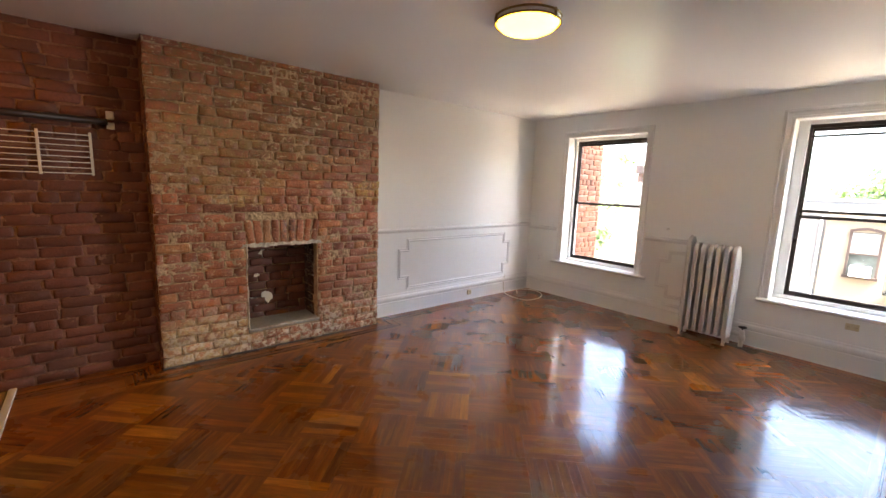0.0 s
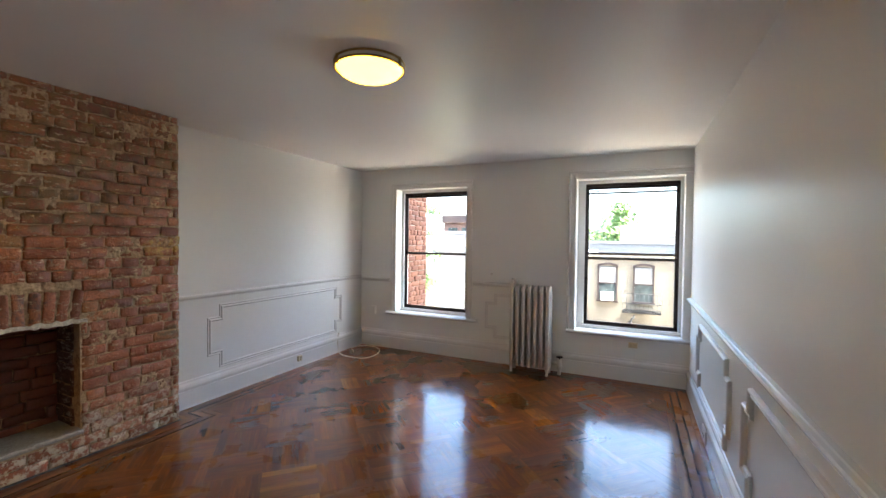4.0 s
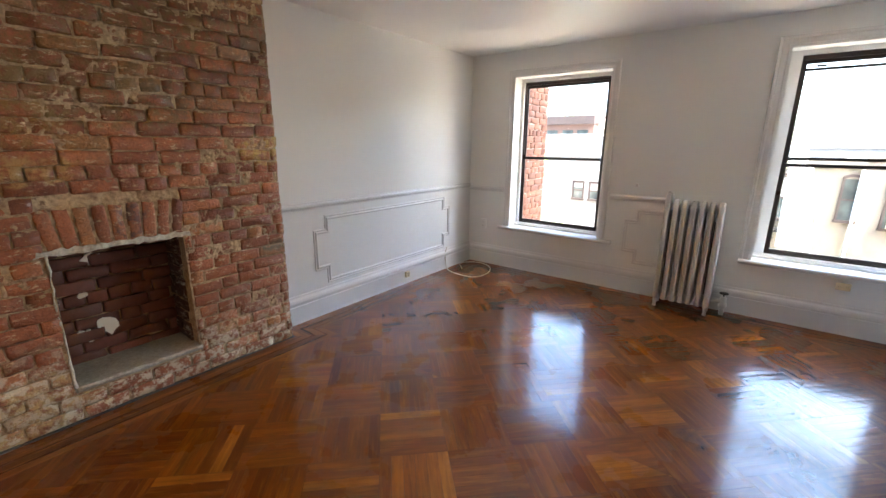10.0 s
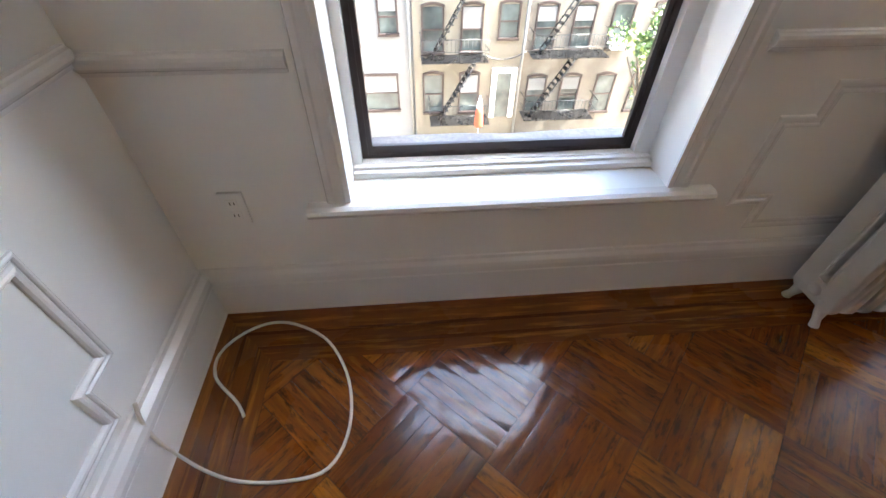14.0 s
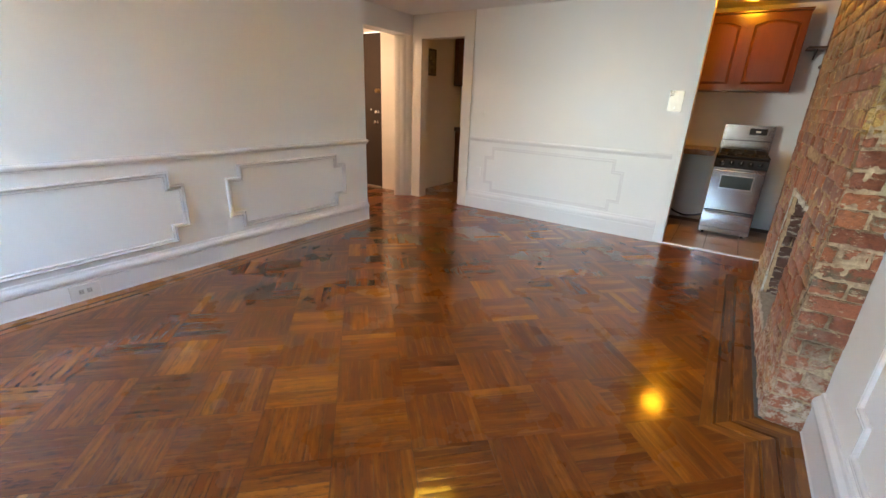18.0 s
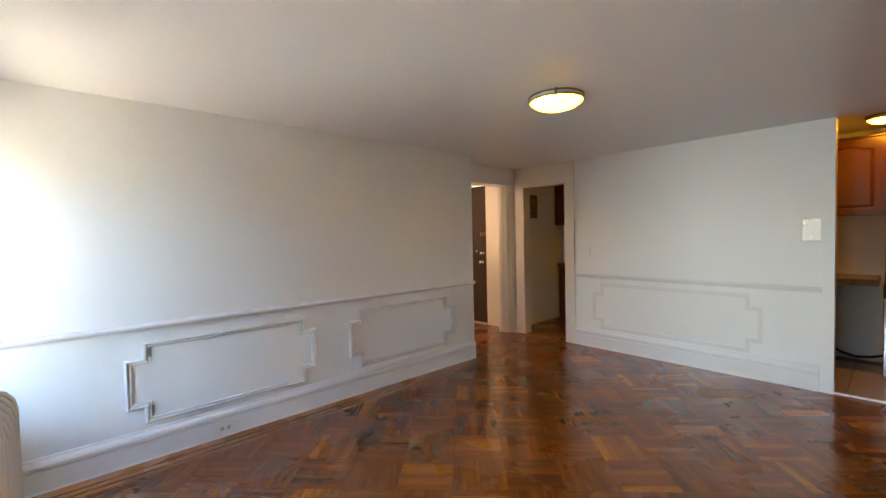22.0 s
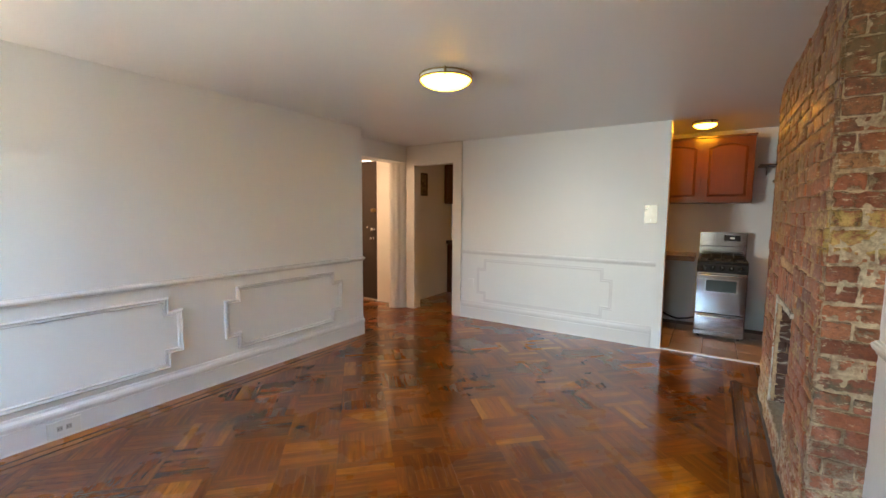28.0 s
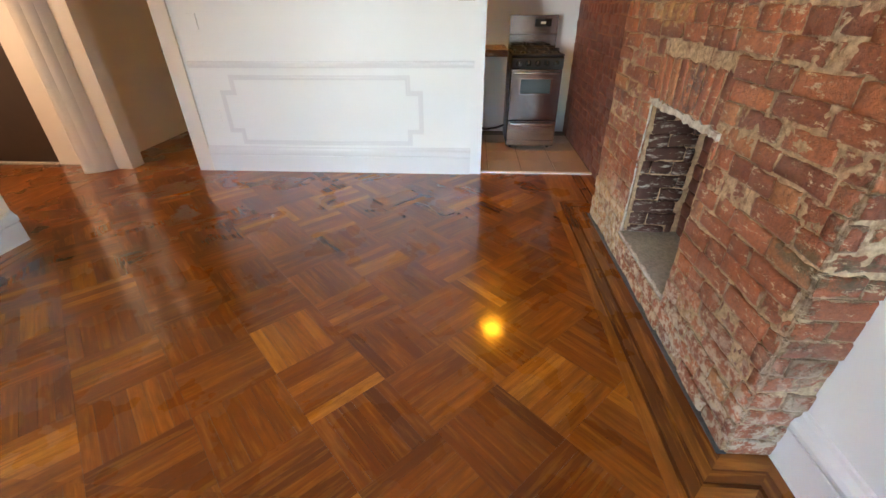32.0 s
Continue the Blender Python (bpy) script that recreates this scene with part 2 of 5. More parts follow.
def wood(name, tones, islands=False, rough=0.2, scale=1.0, coat=0.0, wet=0.0, local=True, block=False):
    """Wood with grain along the piece's own x, its tone from each piece's own random number."""
    m = Mat(name)
    r = m.random(islands)
    if local:
        co = m.t.nodes.new("ShaderNodeTexCoord").outputs["Object"]
    else:
        co = m.t.nodes.new("ShaderNodeUVMap").outputs[0]
    shift = m.node("CombineXYZ", X=m.math("MULTIPLY", r, 37.0), Y=m.math("MULTIPLY", r, 91.0)).outputs[0]
    v = m.t.nodes.new("ShaderNodeVectorMath")
    v.operation = "ADD"
    m.t.links.new(co, v.inputs[0])
    m.t.links.new(shift, v.inputs[1])
    v = v.outputs[0]
    long = m.noise(9.0 * scale, v, 8, 0.62, (0.35, 5.0, 1.0))
    fine = m.noise(30.0 * scale, v, 4, 0.6, (0.12, 6.0, 1.0))
    tone = m.ramp(r, tones)
    if block:
        # each square of the weave has a cast of its own
        sep = m.node("SeparateXYZ", Vector=m.pos()).outputs
        u = m.math("FLOOR", m.math("DIVIDE", m.math("SUBTRACT", m.math("MULTIPLY", m.math("SUBTRACT", sep[0], sep[1]), 0.70711), 0.045), 0.32))
        w = m.math("FLOOR", m.math("DIVIDE", m.math("SUBTRACT", m.math("MULTIPLY", m.math("ADD", sep[0], sep[1]), 0.70711), 2.61), 0.32))
        cell = m.t.nodes.new("ShaderNodeTexWhiteNoise")
        m.t.links.new(m.node("CombineXYZ", X=u, Y=w).outputs[0], cell.inputs["Vector"])
        tone = m.ramp(m.math("ADD", m.math("MULTIPLY", r, 0.58), m.math("MULTIPLY", cell.outputs["Value"], 0.42)), tones)
    c = m.mix(m.ramp(long, ((0.34, 0.55 if block else 0.3), (0.58, 0.0))), tone, (0.10, 0.028, 0.007))
    c = m.mix(m.math("MULTIPLY", m.ramp(fine, ((0.40, 0.0), (0.70, 1.0))), 0.20 if block else 0.15), c, (0.09, 0.03, 0.008))
    c = m.mix(m.ramp(m.noise(1.6, detail=6), ((0.52, 0.0), (0.8, 0.3))), c, (0.09, 0.028, 0.009))
    c = m.mix(m.ramp(m.noise(11.0, v, 6, 0.7, (0.6, 1.6, 1.0)), ((0.46, 0.0), (0.78, 0.55))), c, (0.075, 0.025, 0.006))
    c = m.mix(m.ramp(m.noise(60.0, detail=2), ((0.70, 0.0), (0.74, 0.35))), c, (0.02, 0.008, 0.004))
    c = m.mix(m.ramp(m.noise(14.0, v, 4, 0.6, (0.25, 3.0, 1.0)), ((0.51, 0.0), (0.66, 0.28 if block else 0.5))), c, (0.46, 0.18, 0.026))
    if block:
        # dirt worked into the joints, more in some places than others
        loc = m.node("SeparateXYZ", Vector=co).outputs
        ex = m.math("POWER", m.math("MULTIPLY", m.math("ABSOLUTE", loc[0]), 6.25), 40.0)
        ey = m.math("POWER", m.math("MULTIPLY", m.math("ABSOLUTE", loc[1]), 37.5), 9.0)
        grime = m.math("ADD", m.math("MAXIMUM", ex, ey), m.math("MULTIPLY", m.math("SUBTRACT", m.noise(48.0, detail=4, rough=0.7), 0.5), 0.9))
        # boards near the windows have cupped and their joints have opened
        spot = m.node("SeparateXYZ", Vector=m.pos()).outputs
        damp = m.ramp(m.math("ADD", m.math("MULTIPLY", m.math("SUBTRACT", spot[0], 3.0), 0.5), m.math("MULTIPLY", m.math("SUBTRACT", m.noise(0.8, detail=2), 0.5), 0.9)), ((0.0, 0.0), (0.75, 1.0)))
        worn = m.math("MAXIMUM", m.ramp(m.noise(0.9, detail=3), ((0.40, 0.12), (0.70, 0.50))), m.math("MULTIPLY", damp, 0.85))
        c = m.mix(m.math("MULTIPLY", m.ramp(grime, ((0.45, 0.0), (0.95, 1.0))), worn), c, (0.045, 0.014, 0.005))
        # dirt trodden into the worn finish there
        tread = m.math("MULTIPLY", damp, m.ramp(m.noise(2.1, detail=6, rough=0.65), ((0.35, 0.25), (0.65, 0.8))))
        c = m.mix(m.math("MULTIPLY", tread, 0.28), c, (0.035, 0.013, 0.004))
        c = m.mix(m.math("MULTIPLY", damp, m.ramp(m.noise(23.0, v, 6, 0.7, (0.5, 2.0, 1.0)), ((0.52, 0.0), (0.62, 0.8)))), c, (0.03, 0.011, 0.004))
        # old burns and ink-dark stains
        for sx, sy, sr in STAINS:
            gap = m.t.nodes.new("ShaderNodeVectorMath")
            gap.operation = "DISTANCE"
            m.t.links.new(m.pos(), gap.inputs[0])
            gap.inputs[1].default_value = (sx, sy, 0)
            near = m.math("ADD", m.math("DIVIDE", gap.outputs["Value"], sr), m.math("MULTIPLY", m.math("SUBTRACT", m.noise(9.0, detail=4, rough=0.6, stretch=(1.0, 1.6, 1.0)), 0.5), 2.2))
            c = m.mix(m.ramp(near, ((0.15, 0.8), (1.15, 0.0))), c, (0.020, 0.012, 0.008))
    rr = m.ramp(m.noise(2.5, detail=4), ((0.3, rough * 0.7), (0.75, rough * 1.3)))
    m.put(Base_Color=c, Roughness=rr, Coat_Weight=coat, Coat_Roughness=wet, Specular_IOR_Level=0.12 if coat else 0.5)
    hgt = m.math("ADD", m.math("ADD", m.math("MULTIPLY", m.noise(4.0, detail=0.5), m.math("ADD", m.math("MULTIPLY", damp, 0.0008), 0.0002) if block else 0.0004), m.math("MULTIPLY", m.noise(22.0, detail=0.0), m.math("ADD", m.math("MULTIPLY", damp, 0.00058), 0.00014) if block else 0.00010)), 0.0)
    if block:
        # each board is a little crowned and leans to one side, most of all near the windows
        bend = m.math("SUBTRACT", 1.0, m.math("POWER", m.math("MULTIPLY", m.math("ABSOLUTE", loc[1]), 37.5), 2.0))
        amount = m.math("ADD", m.math("MULTIPLY", damp, 0.00042), 0.00003)
        lean = m.math("MULTIPLY", m.math("MULTIPLY", m.math("SUBTRACT", r, 0.5), loc[1]), m.math("ADD", m.math("MULTIPLY", damp, 0.022), 0.0016))
        hgt = m.math("ADD", hgt, m.math("ADD", m.math("MULTIPLY", bend, amount), lean))
    m.bump(hgt, 1.0, 1.0)
    if coat:
        m.t.links.new(m.b.inputs["Normal"].links[0].from_socket, m.b.inputs["Coat Normal"])
    return m.m


PARQUET = ((0.08, (0.115, 0.026, 0.0022)), (0.32, (0.180, 0.042, 0.0032)), (0.58, (0.245, 0.062, 0.004)), (0.76, (0.30, 0.085, 0.006)), (0.82, (0.39, 0.128, 0.010)), (0.93, (0.50, 0.180, 0.016)))
plank_mat = wood("varnished_oak_plank", PARQUET, rough=0.30, coat=0.9, wet=0.12, block=True)
plank_rest = wood("varnished_oak_planks_joined", PARQUET, True, rough=0.30, coat=0.9, wet=0.12, local=False, block=True)
STRIP = ((0.0, (0.14, 0.040, 0.005)), (0.5, (0.21, 0.064, 0.008)), (1.0, (0.32, 0.115, 0.015)))
strip_mat = wood("varnished_border_strip", STRIP, rough=0.3, coat=0.9, wet=0.12, scale=0.6)
inlay_mat = wood("dark_inlay_strip", ((0.0, (0.075, 0.022, 0.008)), (1.0, (0.11, 0.034, 0.012))), rough=0.15, scale=0.6)


def cherry():
    """Stained cherry with upright grain under a satin varnish."""
    m = Mat("reddish_cherry_cabinet_wood")
    g = m.noise(30.0, detail=5, stretch=(2.0, 2.0, 0.12))
    c = m.mix(g, (0.085, 0.022, 0.005), (0.16, 0.050, 0.012))
    c = m.mix(m.math("MULTIPLY", m.noise(3.0), 0.4), c, (0.07, 0.02, 0.006))
    m.put(Base_Color=c, Roughness=0.28, Coat_Weight=0.4, Coat_Roughness=0.15)
    return m.m


cabinet_wood = cherry()


def blob(m, p, at, sizes, wobble, scale):
    """One inside an uneven round patch about a point, nought outside."""
    v = m.node("VectorMath", Vector=p)
    v.operation = "SUBTRACT"
    v.inputs[1].default_value = at
    v = m.node("Mapping", Vector=v.outputs[0], Scale=tuple(1 / q for q in sizes)).outputs[0]
    ln = m.t.nodes.new("ShaderNodeVectorMath")
    ln.operation = "LENGTH"
    m.t.links.new(v, ln.inputs[0])
    d = m.math("ADD", ln.outputs["Value"], m.math("MULTIPLY", m.math("SUBTRACT", m.noise(scale, p, 6, 0.7), 0.5), wobble))
    return m.ramp(d, ((0.75, 1.0), (1.05, 0.0)))


def brick_material(name, islands, dark):
    """Brick with mortar smeared over its edges (from the face coordinates), stains and old paint."""
    m = Mat(name)
    r = m.random(islands)
    p = m.pos()
    big, mid, fine = m.noise(1.3, p, 3), m.noise(13.0, p, 6, 0.65), m.noise(75.0, p, 5, 0.7)
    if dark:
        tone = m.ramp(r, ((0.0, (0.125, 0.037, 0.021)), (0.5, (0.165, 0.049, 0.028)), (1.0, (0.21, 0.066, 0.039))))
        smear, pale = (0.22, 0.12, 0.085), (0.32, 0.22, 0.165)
    else:
        tone = m.ramp(r, ((0.0, (0.27, 0.080, 0.030)), (0.35, (0.37, 0.112, 0.040)), (0.7, (0.46, 0.142, 0.050)), (0.92, (0.52, 0.185, 0.064)), (1.0, (0.48, 0.24, 0.08))))
        smear, pale = (0.50, 0.35, 0.21), (0.66, 0.51, 0.28)
    c = m.mix(m.ramp(fine, ((0.35, 0.32), (0.58, 0.0))), tone, (0.07, 0.028, 0.02))
    c = m.mix(m.ramp(m.noise(6.0, p, 4), ((0.5, 0.0), (0.75, 0.45))), c, (0.12, 0.055, 0.035))
    sep = m.node("SeparateXYZ", Vector=m.t.nodes.new("ShaderNodeUVMap").outputs[0]).outputs
    eu = m.math("POWER", m.math("ABSOLUTE", sep[0]), 14.0)
    ev = m.math("POWER", m.math("ABSOLUTE", sep[1]), 7.0)
    edge = m.math("MAXIMUM", eu, ev)
    # how far the mortar has been dragged over the bricks changes from patch to patch
    drag = m.math("MULTIPLY", m.math("SUBTRACT", m.noise(1.9, p, 3), 0.5), 2.2)
    wob = m.math("ADD", drag, m.math("MULTIPLY", m.math("SUBTRACT", m.noise(19.0, p, 7, 0.76), 0.5), 3.6))
    if not dark:
        # the cheek beside the white wall kept most of its old limewash
        at = m.math("GREATER_THAN", m.node("SeparateXYZ", Vector=p).outputs["X"], XC1 - 0.02)
        wob = m.math("ADD", wob, m.math("SUBTRACT", m.math("MULTIPLY", at, 0.40), 0.10))
    cover = m.ramp(m.math("ADD", edge, wob), ((0.72, 0.0), (0.90, 1.0)))
    cover = m.math("MULTIPLY", cover, m.ramp(fine, ((0.30, 0.45), (0.50, 1.0))))
    tint = m.mix(m.ramp(m.noise(2.6, p, 4), ((0.42, 0.0), (0.62, 1.0))), smear, pale)
    tint = m.mix(m.ramp(mid, ((0.4, 0.0), (0.7, 0.55))), tint, tuple(q * 0.5 for q in smear))
    c = m.mix(m.math("MULTIPLY", cover, 0.5 if dark else 0.85), c, tint)
    # mottling inside each brick: burnt spots and paler scuffs
    c = m.mix(m.ramp(m.noise(38.0, p, 6, 0.75), ((0.50, 0.0), (0.62, 0.36))), c, (0.085, 0.034, 0.02))
    c = m.mix(m.ramp(m.noise(29.0, p, 6, 0.75, (0.6, 0.6, 1.5)), ((0.58, 0.0), (0.68, 0.0 if dark else 0.3))), c, (0.40, 0.16, 0.075))
    if not dark:
        # ochre limewash that was never scraped off, greenish grime, soot over the hearth
        rag = m.ramp(m.noise(20.0, p, 6, 0.75), ((0.42, 0.05), (0.56, 1.0)))
        for at, sizes, colour in (
                ((1.30, YC, 1.285), (0.30, 0.3, 0.075), (0.56, 0.36, 0.12)), ((1.05, YC, 1.75), (0.42, 0.3, 0.16), (0.46, 0.32, 0.12)),
                ((0.95, YC, 0.14), (0.5, 0.3, 0.22), (0.62, 0.46, 0.20)), ((XC1, 4.0, 1.37), (0.3, 0.5, 0.10), (0.66, 0.48, 0.13)),
                ((XC1, 4.0, 2.05), (0.3, 0.5, 0.12), (0.50, 0.38, 0.15)), ((1.72, YC, 1.62), (0.5, 0.3, 0.16), (0.22, 0.15, 0.06)),
                ((2.25, YC, 2.0), (0.5, 0.3, 0.5), (0.15, 0.085, 0.04)), ((1.45, YC, 2.05), (0.9, 0.3, 0.42), (0.22, 0.13, 0.035)), ((1.1, YC, 1.5), (0.45, 0.3, 0.2), (0.34, 0.21, 0.06)), ((1.70, YC, 1.02), (0.09, 0.3, 0.13), (0.05, 0.04, 0.045)),
                ((XC1, 4.0, 0.72), (0.3, 0.2, 0.05), (0.10, 0.10, 0.05))):
            c = m.mix(m.math("MULTIPLY", m.math("MULTIPLY", blob(m, p, at, sizes, 1.6, 9.0), rag), 0.75), c, colour)
        low = m.node("SeparateXYZ", Vector=p).outputs["Z"]
        band = m.ramp(m.math("ADD", low, m.math("MULTIPLY", m.noise(2.2, p, 4), 0.7)), ((0.45, 1.0), (0.85, 0.0)))
        c = m.mix(m.math("MULTIPLY", band, m.ramp(m.noise(23.0, p, 6, 0.7), ((0.47, 0.0), (0.56, 0.9)))), c, (0.68, 0.58, 0.42))
        white = m.ramp(m.noise(27.0, p, 7, 0.8, (0.6, 0.6, 1.6)), ((0.57, 0.0), (0.62, 0.8)))
        c = m.mix(white, c, (0.72, 0.58, 0.36))
    m.put(Base_Color=c, Roughness=m.ramp(mid, ((0.3, 0.5), (0.7, 0.75))), Specular_IOR_Level=0.5, Coat_Weight=0.15 if dark else 0.35, Coat_Roughness=0.28)
    m.bump(m.math("ADD", m.math("MULTIPLY", cover, 0.5), m.math("ADD", mid, m.math("MULTIPLY", fine, 0.6))), 0.5 if dark else 1.0, 0.008 if dark else 0.014)
    return m.m


brick_mat = brick_material("old_sealed_brick", False, False)
brick_rest = brick_material("old_sealed_brick_joined", True, False)
dark_brick_mat = brick_material("dark_red_brick", False, True)
dark_brick_rest = brick_material("dark_red_brick_joined", True, True)


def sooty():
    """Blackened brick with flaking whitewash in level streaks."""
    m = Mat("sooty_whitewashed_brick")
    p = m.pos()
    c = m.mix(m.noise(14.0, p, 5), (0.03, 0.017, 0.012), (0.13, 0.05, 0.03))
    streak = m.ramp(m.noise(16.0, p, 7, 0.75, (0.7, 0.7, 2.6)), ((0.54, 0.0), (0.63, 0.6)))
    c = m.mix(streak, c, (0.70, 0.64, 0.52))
    m.put(Base_Color=c, Roughness=0.7)
    m.bump(m.noise(30.0, p, 6, 0.7), 0.8, 0.008)
    return m.m


soot_brick = sooty()


def mortar_material(name, a, b, pits=0.0):
    m = Mat(name)
    p = m.pos()
    n1, n2 = m.noise(3.0, p), m.noise(60.0, p, 6, 0.7)
    c = m.mix(n1, a, b)
    c = m.mix(m.ramp(n2, ((0.35, 0.7), (0.6, 0.0))), c, tuple(x * 0.6 for x in a))
    if pits:
        # brick dust and dark holes where the joint has fallen out
        c = m.mix(m.ramp(m.noise(18.0, p, 6, 0.7), ((0.50, 0.0), (0.60, pits))), c, (0.20, 0.075, 0.045))
        c = m.mix(m.ramp(m.noise(9.0, p, 5, 0.7), ((0.62, 0.0), (0.68, pits))), c, (0.05, 0.03, 0.02))
    m.put(Base_Color=c, Roughness=0.85)
    m.bump(n2, 0.7, 0.006)
    return m.m


mortar_mat = mortar_material("brown_pink_mortar", (0.48, 0.33, 0.19), (0.66, 0.48, 0.28), 0.5)
pale_mortar = mortar_material("tan_mortar", (0.52, 0.39, 0.23), (0.74, 0.59, 0.37), 0.45)
dark_mortar = mortar_material("brown_mortar", (0.26, 0.125, 0.075), (0.34, 0.19, 0.125))
cement_mat = mortar_material("grey_hearth_cement", (0.36, 0.33, 0.27), (0.46, 0.43, 0.36))
lime_mat = mortar_material("old_whitewash", (0.62, 0.57, 0.46), (0.74, 0.70, 0.60), 0.35)
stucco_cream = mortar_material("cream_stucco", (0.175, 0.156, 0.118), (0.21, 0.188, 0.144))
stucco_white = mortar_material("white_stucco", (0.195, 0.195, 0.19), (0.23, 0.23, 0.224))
slate_mat = mortar_material("dark_grey_slate", (0.10, 0.10, 0.11), (0.16, 0.16, 0.17))
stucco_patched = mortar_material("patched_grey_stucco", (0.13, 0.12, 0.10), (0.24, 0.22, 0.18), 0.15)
roof_mat = mortar_material("pale_roof_coating", (0.26, 0.26, 0.255), (0.32, 0.32, 0.31))
yard_mat = mortar_material("pale_yard_concrete", (0.35, 0.28, 0.205), (0.43, 0.345, 0.25))
wing_mortar = mortar_material("pale_outdoor_mortar", (0.20, 0.18, 0.155), (0.26, 0.235, 0.20))
lintel_brick = mortar_material("far_brown_brick", (0.10, 0.055, 0.042), (0.14, 0.08, 0.06))
lintel_brown = plain("brown_lintel_paint", (0.032, 0.019, 0.016), 0.6)


def glass(name):
    m = Mat(name)
    m.put(Base_Color=(1.0, 1.0, 1.0), Roughness=0.0, Transmission_Weight=1.0, IOR=1.02)
    return m.m


pane_mat = glass("clear_window_glass")


def far_glass():
    m = Mat("far_window_glass")
    n = m.noise(0.9, detail=3)
    m.put(Base_Color=m.ramp(n, ((0.35, (0.02, 0.026, 0.026)), (0.7, (0.10, 0.12, 0.115)))), Roughness=0.12)
    return m.m


far_pane = far_glass()


def glow(name, colour, strength):
    m = Mat(name)
    n = m.noise(6.0, detail=2)
    m.put(Base_Color=(0.9, 0.8, 0.6), Roughness=0.35, Emission_Color=m.mix(n, colour, tuple(x * 0.85 for x in colour)), Emission_Strength=strength)
    return m.m


lamp_glass = glow("warm_lit_alabaster_glass", (1.0, 0.50, 0.035), 0.42)
kitchen_glass = glow("warm_lit_kitchen_glass", (1.0, 0.37, 0.010), 1.7)


def tile_material():
    m = Mat("brown_ceramic_tile")
    r = m.random()
    n = m.noise(4.0, detail=5)
    c = m.mix(n, (0.36, 0.27, 0.19), (0.40, 0.30, 0.21))
    c = m.mix(m.math("MULTIPLY", r, 0.15), c, (0.26, 0.19, 0.13))
    m.put(Base_Color=c, Roughness=0.38)
    return m.m


tile_mat = tile_material()
grout_mat = plain("grey_grout", (0.16, 0.14, 0.12), 0.9)
counter_mat = plain("speckled_brown_laminate", (0.17, 0.12, 0.095), 0.3, grain=120, vary=0.5)


def leaf_material():
    m = Mat("green_leaf")
    r = m.random(True)
    m.put(Base_Color=m.ramp(r, ((0.0, (0.035, 0.075, 0.015)), (0.6, (0.09, 0.15, 0.03)), (1.0, (0.19, 0.24, 0.05)))), Roughness=0.5)
    return m.m


leaf_mat = leaf_material()
bark_mat = mortar_material("grey_bark", (0.10, 0.08, 0.06), (0.16, 0.13, 0.10))

# ---- setting: walls, floor, ceiling ----
T = 0.32


def wall_x(x0, x1, y0, y1, z1, holes):
    """A wall across x with rectangular openings (y0, y1, z0, z1)."""
    bm = bmesh.new()
    ys = sorted({y0, y1, *[h[0] for h in holes], *[h[1] for h in holes]})
    for a, b in zip(ys, ys[1:]):
        hole = [h for h in holes if h[0] <= a and b <= h[1]]
        if hole:
            if hole[0][2] > 0:
                box(bm, x0, x1, a, b, 0, hole[0][2])
            box(bm, x0, x1, a, b, hole[0][3], z1)
        else:
            box(bm, x0, x1, a, b, 0, z1)
    bmesh.ops.remove_doubles(bm, verts=list(bm.verts), dist=1e-5)
    return bm


HH = H + 0.02
structure("wall_east", wall_x(XW, XW + T, -0.2, 4.4, HH, [W1, W2]), wall_paint, "white painted wall with two sash windows")
structure("wall_north", boxes((XC1, XW, YL, 4.4, 0, HH)), wall_paint, "white painted wall beside the brick chimney breast")
structure("wall_south", boxes((1.31, XW, -0.245, YR, 0, HH)), wall_paint, "white painted wall with chair rail and panel mouldings")
structure("wall_west", boxes((-0.17, XB, 0.69, 3.13, 0, HH)), wall_paint, "white painted partition between the room and the kitchen")
structure("doorway_frame", boxes((-0.17, XB + 0.018, 0.555, 0.69, 0, HH), (-0.17, XB + 0.018, -0.1, 0.555, 2.085, HH), (-0.17, XB + 0.018, -0.25, -0.1, 0, HH)), cream_paint, "white painted cased doorway to the kitchen", "doorway")
# entry recess: header over the opening, rounded jamb, vestibule
structure("vestibule_header", boxes((-0.11, 1.31, -0.47, -0.25, 2.13, HH), (1.05, 1.31, -0.47, -0.25, 0, 2.13)), wall_paint, "white header over the vestibule opening", "wall")
jamb = bmesh.new()
outline = [(-0.11, -0.25, 0), (-0.11, -0.47, 0), (0.09, -0.47, 0), (0.122, -0.462, 0), (0.13, -0.445, 0)]
for k in range(1, 24):
    u = k / 24
    rip = 0.004 * abs(math.sin(u * math.pi * 3)) + 0.022 * math.sin(u * math.pi)
    outline.append((0.13 - 0.145 * u + rip * 0.81, -0.445 + 0.195 * u + rip * 0.58, 0))
outline += [(-0.016, -0.25, 0)]
prism(jamb, outline, (0, 0, 2.13))
structure("vestibule_jamb", jamb, cream_paint, "thickly painted rounded cream door jamb", "door jamb")
structure("vestibule_wall", boxes((-0.23, -0.11, -0.905, -0.47, 0, HH), (-0.23, -0.11, -1.75, -0.905, 2.22, HH), (-0.23, -0.11, -2.1, -1.75, 0, HH), (-0.23, 1.6, -2.2, -2.1, 0, HH), (1.5, 1.6, -2.1, -0.47, 0, HH), (1.31, 1.6, -0.47, -0.245, 0, HH)), cream_paint, "cream painted vestibule walls", "wall")
structure("vestibule_floor", boxes((-0.3, 1.6, -2.2, -0.25, -0.06, -0.002)), strip_mat, "dark varnished vestibule floor", "floor")
structure("ceiling", boxes((-0.1, XW + T, -2.2, 4.4, H, H + 0.12)), ceiling_paint, "flat white painted ceiling", "ceiling")
